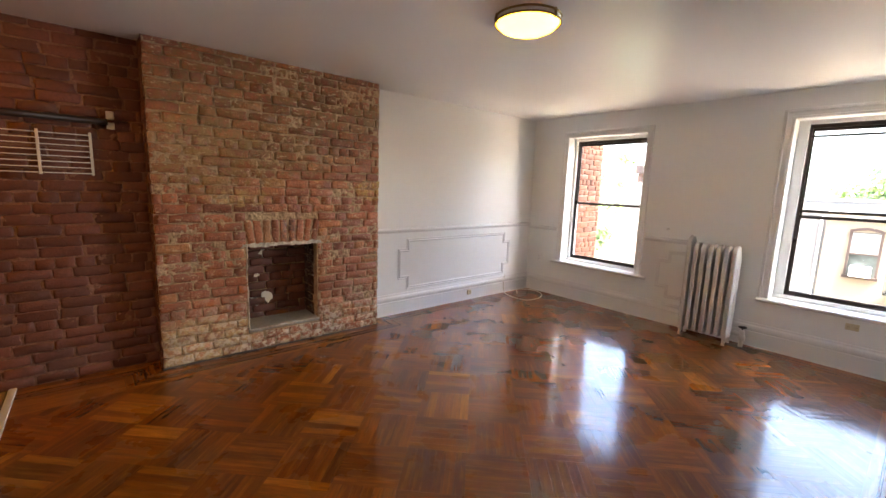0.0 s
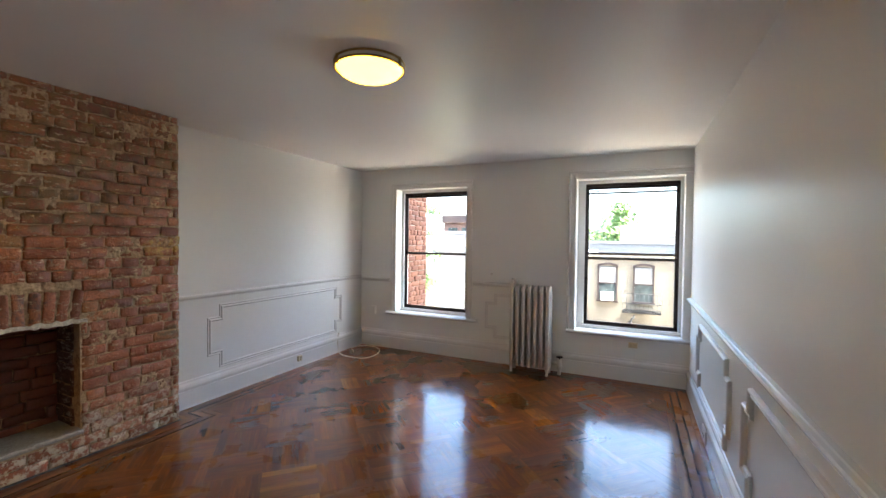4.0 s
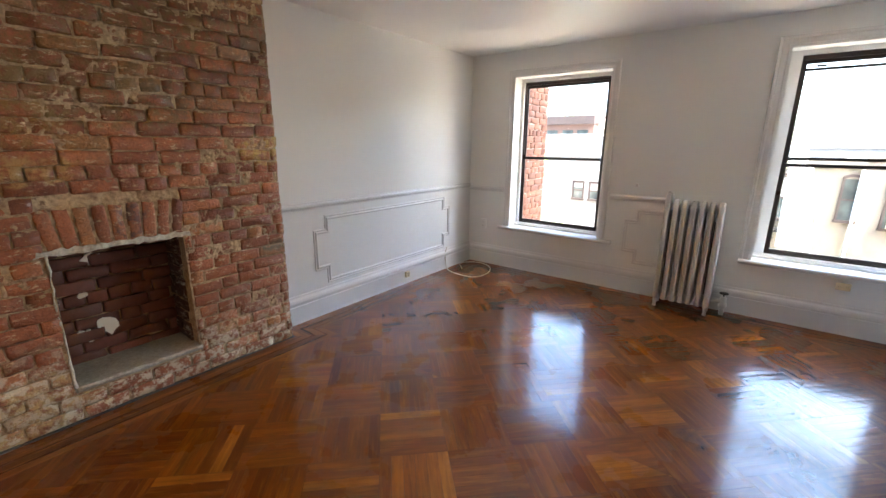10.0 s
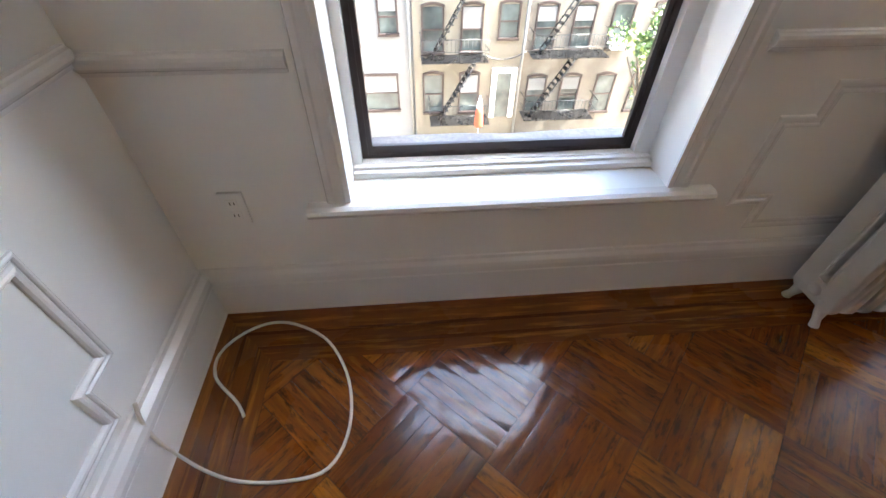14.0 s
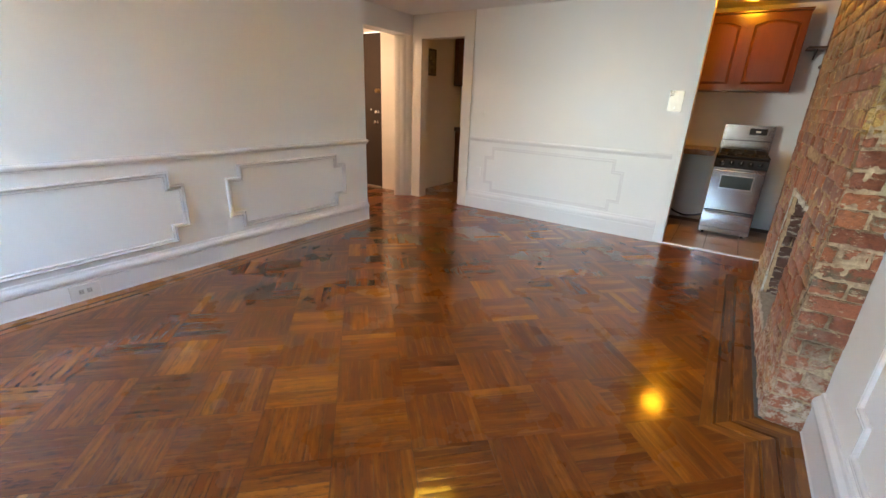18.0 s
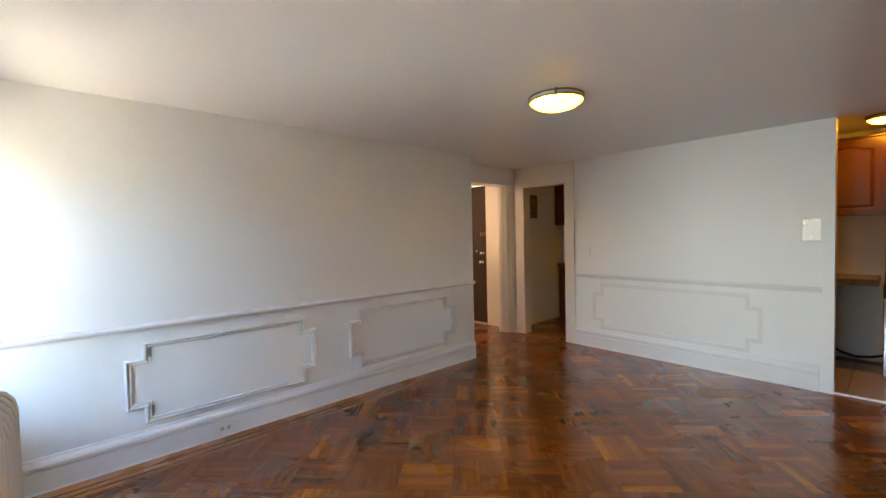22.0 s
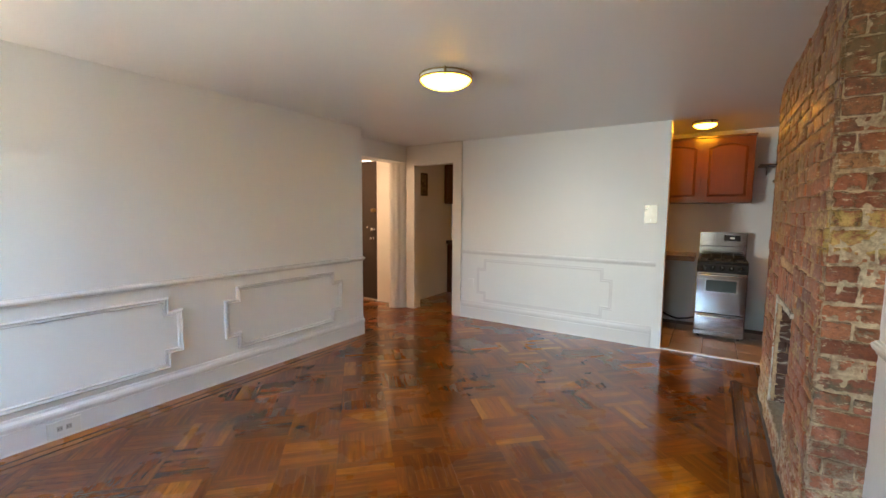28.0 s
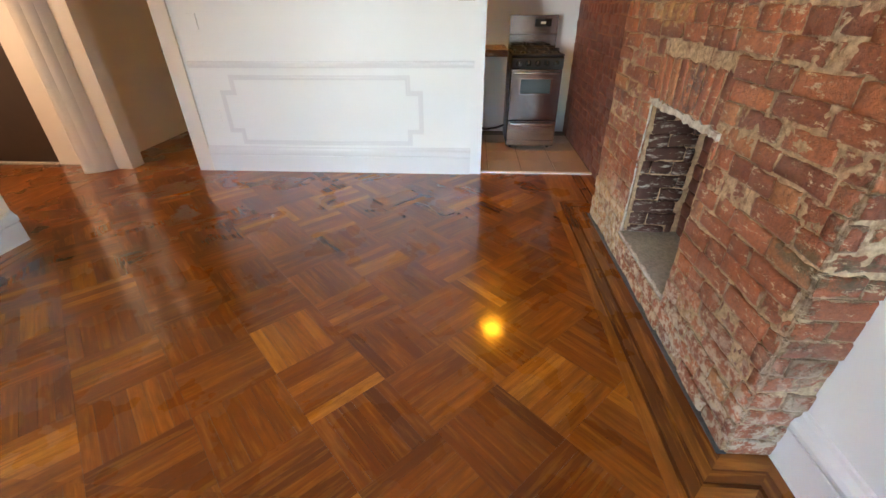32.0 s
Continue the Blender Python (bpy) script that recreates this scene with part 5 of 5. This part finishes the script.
part("drain_pipe", pipe, stucco_white, None, "pale drain pipe between the two rear facades", "drain pipe")
pipe = bmesh.new()
tube(pipe, [(XF + 0.05, 3.15, 0.8), (XF + 0.05, 3.15, -8.55)], 0.05, 8)
part("drain_pipe", pipe, stucco_white, None, "pale drain pipe on the white building", "drain pipe")
wire_bm = bmesh.new()
tube(wire_bm, [(XF - 0.1, 0.3 - 0.2 * k, -4.72 - 0.028 * k * (10 - k) * 0.45) for k in range(11)], 0.03, 6)
part("slack_cable", wire_bm, black_metal, None, "dark slack cable along the cream facade", "cable")
wire_bm = bmesh.new()
tube(wire_bm, [(12.0, 4.3, 2.5), (12.0, 4.28, -3.0), (12.05, 4.2, GZ)], 0.014, 5)
part("hanging_cable", wire_bm, black_metal, None, "thin dark cable hanging down outside the window", "cable")
umb = empty("garden_umbrella", (20.6, 0.35, GZ), "closed red and white garden umbrella in the yard", "umbrella")
bm = bmesh.new()
tube(bm, [(0, 0, 0), (0, 0, 2.6)], 0.025, 6)
part("pole", bm, white_plastic, umb)
bm = bmesh.new()
lathe(bm, ((0.17, 1.25), (0.20, 1.35), (0.16, 1.9), (0.13, 2.1)), (0, 0, 0), 10)
part("canopy", bm, plain("faded_red_canvas", (0.42, 0.07, 0.03), 0.8), umb, "folded red canvas")
bm = bmesh.new()
lathe(bm, ((0.135, 2.1), (0.11, 2.3), (0.03, 2.55)), (0, 0, 0), 10)
part("canopy_top", bm, white_plastic, umb, "white canopy top")


def fire_escape(y0, y1, z, drop):
    fe = empty("fire_escape", (XF, (y0 + y1) / 2, z), "dark iron fire escape balcony with a steep stair", "fire escape")
    fe.location = (0, 0, 0)
    bm = boxes(*[(XF - 1.0 + 0.1 * k, XF - 0.95 + 0.1 * k, y0, y1, z, z + 0.04) for k in range(10)])
    part("balcony_floor", bm, black_metal, fe)
    bm = bmesh.new()
    for zz in (0.45, 0.9):
        tube(bm, [(XF, y0, z + zz), (XF - 1, y0, z + zz), (XF - 1, y1, z + zz), (XF, y1, z + zz)], 0.015, 5)
    n = int((y1 - y0) / 0.16)
    for k in range(n + 1):
        y = y0 + (y1 - y0) * k / n
        tube(bm, [(XF - 1, y, z), (XF - 1, y, z + 0.9)], 0.009, 4)
    part("railing", bm, black_metal, fe)
    if drop:
        bm = bmesh.new()
        for dx in (-0.75, -0.3):
            tube(bm, [(XF + dx, y1 - 0.4, z + 0.1), (XF + dx, y1 - 0.4 - drop * 0.58, z + drop)], 0.03, 5)
        for k in range(12):
            u = (k + 0.5) / 12
            box(bm, XF - 0.75, XF - 0.3, y1 - 0.5 - drop * 0.58 * u, y1 - 0.34 - drop * 0.58 * u, z + drop * u, z + drop * u + 0.03)
        part("stair", bm, black_metal, fe)
    return fe


fire_escape(0.05, 2.72, -4.85, 2.9)
fire_escape(-0.45, 1.15, -1.78, 0)
fire_escape(-0.2, 2.4, -7.5, 2.55)
fire_escape(-4.9, -1.75, -4.75, 3.1)
fire_escape(-4.9, -1.75, -7.4, 2.6)


# neighbouring brick wing close to the window
wing = structure("brick_wing", boxes((XW + T + 0.002, 6.085, 3.541, 4.6, GZ, 4.2)), wing_mortar, "neighbouring red brick wing beside the window", "wall")


def tree(x, y, z0, hgt, r, seed, n, label):
    rng = random.Random(seed)
    t = empty("tree", (x, y, z0), label, "tree")
    bm = bmesh.new()
    tube(bm, [(0, 0, 0), (0.05, 0.03, hgt * 0.4), (0.0, 0.1, hgt * 0.75)], [0.16 * r / 2, 0.12 * r / 2, 0.05], 7)
    for k in range(7):
        a = k * 0.9 + rng.random()
        b = hgt * rng.uniform(0.35, 0.6)
        tube(bm, [(0, 0, b), (r * 0.35 * math.cos(a), r * 0.35 * math.sin(a), b + hgt * 0.15), (r * 0.7 * math.cos(a), r * 0.7 * math.sin(a), b + hgt * 0.3)], [0.08, 0.05, 0.02], 5)
    part("trunk", bm, bark_mat, t)
    verts, faces = [], []
    clumps = [(rng.gauss(0, r * 0.42), rng.gauss(0, r * 0.42), hgt * 0.72 + rng.gauss(0, hgt * 0.13), rng.uniform(0.25, 0.5) * r) for _ in range(16)]
    for _ in range(n):
        cx, cy, cz, cr = rng.choice(clumps)
        d = Vector((rng.gauss(0, 1), rng.gauss(0, 1), rng.gauss(0, 0.8))).normalized() * cr * rng.random() ** 0.4
        c = Vector((cx, cy, cz)) + d
        u = Vector((rng.gauss(0, 1), rng.gauss(0, 1), rng.gauss(0, 1))).normalized()
        v = u.orthogonal().normalized()
        s = r * rng.uniform(0.045, 0.085)
        k = len(verts)
        verts += [c - u * s, c + v * s * 0.55, c + u * s, c - v * s * 0.55]
        faces.append((k, k + 1, k + 2, k + 3))
    me = bpy.data.meshes.new("crown")
    me.from_pydata(verts, [], faces)
    me.materials.append(leaf_mat)
    ob = new("crown", me)
    ob.parent = t
    return t


tree(46, 2.6, GZ, 13.6, 3.2, 1, 2600, "leafy green tree behind the far roofs")
tree(47, 23.6, GZ, 13.8, 3.4, 2, 2600, "leafy green tree behind the far roofs")
tree(11.2, 6.35, GZ, 10.2, 1.1, 3, 2600, "sunlit yellow-green tree in the yard")
tree(20.0, -6.2, GZ, 6.0, 1.4, 4, 1800, "yellow-green tree beside the fire escape")
# brown brick house with a dark cornice beyond the white building
bh = empty("brick_house", (0, 0, 0), "brown brick house with a dark cornice far behind the yards", "building")
part("wall", boxes((40.0, 50.0, 14.0, 18.9, GZ, 3.2)), lintel_brick, bh)
part("cornice", boxes((39.6, 50.2, 13.9, 19.0, 3.2, 3.95)), lintel_brown, bh)
for y in (15.0, 16.4, 17.9):
    w = part("window", boxes((39.9, 40.02, y - 0.5, y + 0.5, 1.2, 2.7)), far_pane, bh)
    part("sill", boxes((39.8, 40.02, y - 0.6, y + 0.6, 1.05, 1.2)), lintel_brown, w)
# far row of flat-roofed houses
for k, (x, y0, y1, z1) in enumerate(((36, -30, -9, 0.9), (37, -9, 8, 1.3), (38, 8, 19, 2.1), (36, 19, 34, 1.6), (60, -40, 0, 2.2), (62, 0, 45, 3.0))):
    h = empty("far_house", (0, 0, 0), "pale flat-roofed house far behind the yards", "building", group="far houses")
    part("wall", boxes((x, x + 10, y0, y1, GZ, z1)), stucco_white, h)
    part("roof", boxes((x - 0.1, x + 10.1, y0 - 0.1, y1 + 0.1, z1, z1 + 0.2)), roof_mat, h)
    part("bulkhead", boxes((x + 3, x + 5, (y0 + y1) / 2, (y0 + y1) / 2 + 2.4, z1 + 0.2, z1 + 1.6)), stucco_cream, h)

# ---- bricks, tiles and planks ----
rng = random.Random(4)
flat = Matrix.Identity(4)
brick_field(chimney, "brick", XC0, XC1, 0.0, H + 0.01, (FP[0], FP[1], FP[2] - 0.03, FP[3] + 0.21), brick_mat, brick_rest, Matrix.Translation((0, YC + 0.018, 0)), 330, (1.7, 0.9), rng)
mortar_sheet(chimney, XC0 + 0.006, XC1 - 0.006, 0.0, H + 0.004, (FP[0] + 0.004, FP[1] - 0.004, FP[2] - 0.03, FP[3]), mortar_mat, Matrix.Translation((0, YC + 0.018, 0)))
mortar_sheet(chimney, 0.006, 4.1 - YC, 0.0, H + 0.004, None, pale_mortar, Matrix.Translation((XC1 - 0.018, YC, 0)) @ Matrix.Rotation(radians(90), 4, "Z"))
mortar_sheet(alcove, XK, XC0 + 0.01, 0.0, HK - 0.004, None, dark_mortar, Matrix.Translation((0, YA + 0.018, 0)), 0.014)
# soldier course and plain brick beside it over the hearth
sold = [brick_mesh("brick", 0.200, 0.06, 0.024, brick_mat, 90 + s) for s in range(5)]
for k in range(9):
    x = FP[0] + 0.005 + (FP[1] - FP[0] - 0.01) * (k + 0.5) / 9
    lean = (k - 4) * 0.035
    piece("brick", sold[k % 5], chimney, Matrix.Translation((x + (k - 4) * 0.004, YC + 0.018, FP[3] + 0.105)) @ Matrix.Rotation(radians(90) + lean, 4, "Y"))
le = bmesh.new()
rl = random.Random(8)
n = 26
rings = []
for k in range(n + 1):
    x = FP[0] - 0.045 + (FP[1] - FP[0] + 0.075) * k / n
    lo, hi, out = rl.uniform(-0.024, -0.010), rl.uniform(0.006, 0.022), rl.uniform(0.006, 0.016)
    rings.append([(x, YC - out, FP[3] + lo), (x, YC - out, FP[3] + hi), (x, YC + 0.02, FP[3] + hi), (x, YC + 0.11, FP[3] - 0.002), (x, YC + 0.11, FP[3] + lo)])
ring_loft(le, rings, True, False)
part("lintel_edge", le, lime_mat, chimney, "rough whitewashed lintel edge")
# whitewash left along the hearth's upright edges
for x in (FP[0] - 0.002,):
    le = bmesh.new()
    tube(le, [(x + rl.uniform(-0.008, 0.008), YC - 0.004, FP[2] + (FP[3] - FP[2]) * k / 16) for k in range(17)], [rl.uniform(0.0015, 0.007) + 0.006 * (k < 4) for k in range(17)], 6)
    part("whitewash_edge", le, lime_mat, chimney, "flaking whitewash along the hearth edge")
part("hearth_shelf", bbox(FP[0] - 0.01, FP[1] + 0.01, YC - 0.012, 4.225, FP[2] - 0.032, FP[2], 0.008), cement_mat, chimney, "grey cement hearth shelf")
le = bmesh.new()
tube(le, [(FP[0] + (FP[1] - FP[0]) * k / 24, YC - 0.013 + rl.uniform(-0.002, 0.002), FP[2] - 0.008 + rl.uniform(-0.004, 0.004)) for k in range(25)], [rl.uniform(0.004, 0.011) for k in range(25)], 6)
part("whitewash_edge", le, lime_mat, chimney, "whitewashed front edge of the hearth shelf")
brick_field(chimney, "brick", 0.0, 4.4 - YC, 0.0, H + 0.01, None, brick_mat, brick_rest, Matrix.Translation((XC1 - 0.018, YC, 0)) @ Matrix.Rotation(radians(90), 4, "Z"), 70, (0.1, 0.9), rng)
brick_field(chimney, "brick", 0.0, 4.4 - YC, 0.0, H + 0.01, None, dark_brick_mat, dark_brick_rest, Matrix.Translation((XC0 + 0.022, 4.4, 0)) @ Matrix.Rotation(radians(-90), 4, "Z"), 0, (0, 0), rng)
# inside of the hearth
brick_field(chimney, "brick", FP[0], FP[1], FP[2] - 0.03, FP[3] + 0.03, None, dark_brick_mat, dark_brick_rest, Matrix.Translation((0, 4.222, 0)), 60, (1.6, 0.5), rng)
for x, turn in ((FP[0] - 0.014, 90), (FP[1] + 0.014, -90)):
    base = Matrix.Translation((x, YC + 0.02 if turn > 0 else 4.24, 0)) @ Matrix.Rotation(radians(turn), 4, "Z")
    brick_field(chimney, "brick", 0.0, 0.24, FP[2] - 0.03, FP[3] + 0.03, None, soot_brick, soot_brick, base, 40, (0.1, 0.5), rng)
brick_field(alcove, "brick", XK, XC0, 0.0, HK, None, dark_brick_mat, dark_brick_rest, Matrix.Translation((0, YA + 0.018, 0)), 280, (0.3, 1.2), rng, 0.003)
out_brick = Mat("weathered_outdoor_brick")
ob_tone = out_brick.ramp(out_brick.random(), ((0.0, (0.075, 0.026, 0.011)), (0.5, (0.105, 0.038, 0.016)), (1.0, (0.13, 0.052, 0.024))))
ob_tone = out_brick.mix(out_brick.ramp(out_brick.noise(45.0, detail=5, rough=0.7), ((0.4, 0.5), (0.62, 0.0))), ob_tone, (0.11, 0.045, 0.032))
out_brick.put(Base_Color=ob_tone, Roughness=0.85)
out_brick.bump(out_brick.noise(60.0, detail=4), 0.5, 0.004)
brick_field(wing, "brick", XW + T, 6.085, -0.6, 3.2, None, out_brick.m, out_brick.m, Matrix.Translation((0, 3.554, 0)), 120, (5.8, 1.2), rng, 0.002)

# kitchen tiles
tile = bbox(-0.149, 0.149, -0.149, 0.149, -0.008, 0.0, 0.003, 1)
tile_me = link_mesh("tile", tile, tile_mat)
for i in range(5):
    for j in range(15):
        x, y = -0.26 - 0.304 * i, 3.96 - 0.304 * j
        if x > XK + 0.1 and y > 1.5:
            piece("tile", tile_me, ktile, Matrix.Translation((x, y, 0.0)))

part("hall_boards", boxes((XK, -0.101, -0.40, 1.40, -0.004, -0.001)), strip_mat, ktile, "dark varnished boards beyond the doorway")

# parquet: basket-weave blocks at 45 degrees inside a border with two dark inlay lines
floor = structure("floor", boxes((-0.099, XW - 0.001, -0.249, 4.2, -0.03, -0.0125)), grout_mat, "glossy varnished oak parquet in diagonal basket weave", "floor")
PITCH, U0, V0, NP = 0.32, 0.045, 2.61, 6
BORD = 0.235
inner = [(XB + 0.0, YR + BORD), (XW - BORD, YR + BORD), (XW - BORD, YL - BORD), (XC1 + BORD, YL - BORD), (XC1 + BORD, YC - BORD), (XC0 - 0.05, YC - BORD), (XB + 0.0, YC - BORD)]


def clip_poly(poly, a, b, c):
    """Keeps the part of a polygon with a*x + b*y <= c."""
    out = []
    for i in range(len(poly)):
        p, q = poly[i], poly[(i + 1) % len(poly)]
        dp, dq = a * p[0] + b * p[1] - c, a * q[0] + b * q[1] - c
        if dp <= 0:
            out.append(p)
        if dp * dq < 0:
            s = dp / (dp - dq)
            out.append((p[0] + s * (q[0] - p[0]), p[1] + s * (q[1] - p[1])))
    return out


def plank_prism(poly, z0, z1):
    """A flat board of that outline between two heights, open below."""
    n = len(poly)
    return [(x, y, z1) for x, y in poly] + [(x, y, z0) for x, y in poly], [tuple(range(n))] + [(i, n + i, n + (i + 1) % n, (i + 1) % n) for i in range(n)]


s2 = math.sqrt(0.5)
rects = [(-0.09, 1.31, -0.24, YR + BORD), (-0.09, XC1 + BORD, YR + BORD, YC - BORD), (XC1 + BORD, XW - BORD, YR + BORD, YL - BORD)]
shape_me = []
for s in range(3):
    w, l = PITCH / NP - 0.0006, PITCH - 0.0006
    vs, fs = plank_prism([(-l / 2, -w / 2), (l / 2, -w / 2), (l / 2, w / 2), (-l / 2, w / 2)], -0.012, 0.0)
    me = bpy.data.meshes.new("plank")
    me.from_pydata([(x, y, z + 0.00005 * s) for x, y, z in vs], [], fs)
    me.materials.append(plank_mat)
    shape_me.append(me)
rest_v, rest_f, rest_uv = [], [], []
whole = []
rp = random.Random(11)
for i in range(-16, 24):
    for j in range(-10, 24):
        u0, v0 = U0 + i * PITCH, V0 + j * PITCH
        cx, cy = (u0 + PITCH / 2 + v0 + PITCH / 2) * s2, (v0 + PITCH / 2 - u0 - PITCH / 2) * s2
        if not (-0.5 < cx < 5.4 and -0.6 < cy < 4.4):
            continue
        turn = (i + j) % 2
        for k in range(NP):
            w = PITCH / NP
            if turn:
                ua, ub, va, vb = u0, u0 + PITCH, v0 + w * k, v0 + w * (k + 1)
            else:
                ua, ub, va, vb = u0 + w * k, u0 + w * (k + 1), v0, v0 + PITCH
            g = 0.0003
            poly = [((u + v) * s2, (v - u) * s2) for u, v in ((ua + g, va + g), (ub - g, va + g), (ub - g, vb - g), (ua + g, vb - g))]
            mx, my = sum(p[0] for p in poly) / 4, sum(p[1] for p in poly) / 4
            dz = rp.uniform(-0.00012, 0.0)
            ang = radians(-45) if turn else radians(45)
            for ri, (x0, x1, y0, y1) in enumerate(rects):
                q = clip_poly(clip_poly(clip_poly(clip_poly(poly, -1, 0, -x0), 1, 0, x1), 0, -1, -y0), 0, 1, y1)
                if len(q) < 3:
                    continue
                inside = all(x0 - 1e-6 <= p[0] <= x1 + 1e-6 and y0 - 1e-6 <= p[1] <= y1 + 1e-6 for p in poly)
                if inside and ri:
                    whole.append((mx, my, dz, ang))
                else:
                    vs, fs = plank_prism(q, -0.012, dz)
                    b = len(rest_v)
                    rest_v += vs
                    rest_f += [tuple(b + n for n in f) for f in fs]
                    rest_uv += [((x - mx) * math.cos(ang) + (y - my) * math.sin(ang), -(x - mx) * math.sin(ang) + (y - my) * math.cos(ang)) for x, y, z in vs]
whole.sort(key=lambda w: min(abs(w[0] - 3.6) + abs(w[1] - 2.4), 0.2 + math.hypot(w[0] - 1.6, w[1] - 1.9)))
for n, (mx, my, dz, ang) in enumerate(whole):
    m = Matrix.Translation((mx, my, dz)) @ Matrix.Rotation(ang, 4, "Z") @ Matrix.Rotation(rp.uniform(-1, 1) * (0.0008 if mx < 2.9 else 0.0015), 4, "X")
    if n < 290:
        piece("plank", shape_me[n % 3], floor, m)
    else:
        me = shape_me[n % 3]
        b = len(rest_v)
        rest_v += [m @ v.co for v in me.vertices]
        rest_f += [tuple(b + v for v in p.vertices) for p in me.polygons]
        rest_uv += [(v.co.x, v.co.y) for v in me.vertices]
me = bpy.data.meshes.new("planks_joined")
me.from_pydata([tuple(v) for v in rest_v], [], rest_f)
uv = me.uv_layers.new(name="UVMap")
for lp in me.loops:
    uv.data[lp.index].uv = rest_uv[lp.vertex_index]
me.materials.append(plank_rest)
ob = new("planks_joined", me)
ob.parent = floor
tagged(ob, kind="stuff")


# border strips along the walls, mitred at the corners
def border(path, inward):
    """Strips parallel to a wall line from path[0] to path[1]; inward is the way into the room."""
    a, b = Vector(path[0]), Vector(path[1])
    n = Vector(inward)
    d = (b - a).normalized()
    e0, e1 = path[2], path[3]
    off = 0.0
    for w, mat, nm in ((0.062, strip_mat, "border_strip"), (0.046, strip_mat, "border_strip"), (0.014, inlay_mat, "inlay_strip"), (0.05, strip_mat, "border_strip"), (0.014, inlay_mat, "inlay_strip"), (0.049, strip_mat, "border_strip")):
        p = []
        for o, end, sgn in ((off, 0, 0), (off, 1, 0), (off + w - 0.0012, 1, 0), (off + w - 0.0012, 0, 0)):
            base = a if end == 0 else b
            ext = (e0 if end == 0 else -e1) * o
            q = base + n * o + d * ext
            p.append((q.x, q.y))
        mid = (a + b) / 2 + n * (off + w / 2)
        ang = math.atan2(d.y, d.x)
        loc = [((x - mid.x) * math.cos(ang) + (y - mid.y) * math.sin(ang), -(x - mid.x) * math.sin(ang) + (y - mid.y) * math.cos(ang)) for x, y in p]
        vs, fs = plank_prism(loc, -0.012, 0.0)
        me = bpy.data.meshes.new(nm)
        me.from_pydata(vs, [], fs)
        me.materials.append(mat)
        piece(nm, me, floor, Matrix.Translation((mid.x, mid.y, -0.0002)) @ Matrix.Rotation(ang, 4, "Z"))
        off += w


# path ends: +1 the strips shorten with their distance from the wall, -1 they lengthen, 0 square
border(((1.31, YR), (XW, YR), 0, 1), (0, 1))
border(((XW, YR), (XW, YL), 1, 1), (-1, 0))
border(((XW, YL), (XC1, YL), 1, 1), (0, -1))
border(((XC1, YL), (XC1, YC), 1, -1), (1, 0))
border(((XC1, YC), (XC0, YC), -1, -1), (0, -1))
border(((XC0, YC), (XC0, YA), -1, 1), (-1, 0))
border(((XC0, YA), (-0.06, YA), 1, 0), (0, -1))
part("plain_strip", boxes((-0.09, XC0 - BORD, YC - BORD, YA - BORD, -0.012, -0.0005)), strip_mat, floor)
part("grey_filler", boxes((XC0, XC1 + 0.006, YC - 0.022, YC + 0.01, -0.01, 0.004)), slate_mat, chimney, "dark grey filler along the brick foot")
rb = random.Random(8)
for cx, cz, r in ((1.575, 0.375, 0.065), (1.465, 0.35, 0.038), (1.50, 0.325, 0.03), (1.575, 0.775, 0.048), (1.49, 0.58, 0.022)):
    bm = bmesh.new()
    ring = [(cx + r * (1 + rb.uniform(-0.35, 0.35)) * math.cos(2 * math.pi * k / 14), 4.196, cz + r * 0.8 * (1 + rb.uniform(-0.35, 0.35)) * math.sin(2 * math.pi * k / 14)) for k in range(14)]
    prism(bm, ring, (0, 0.03, 0))
    part("plaster_patch", bm, cream_paint, chimney, "patch of old cream plaster")
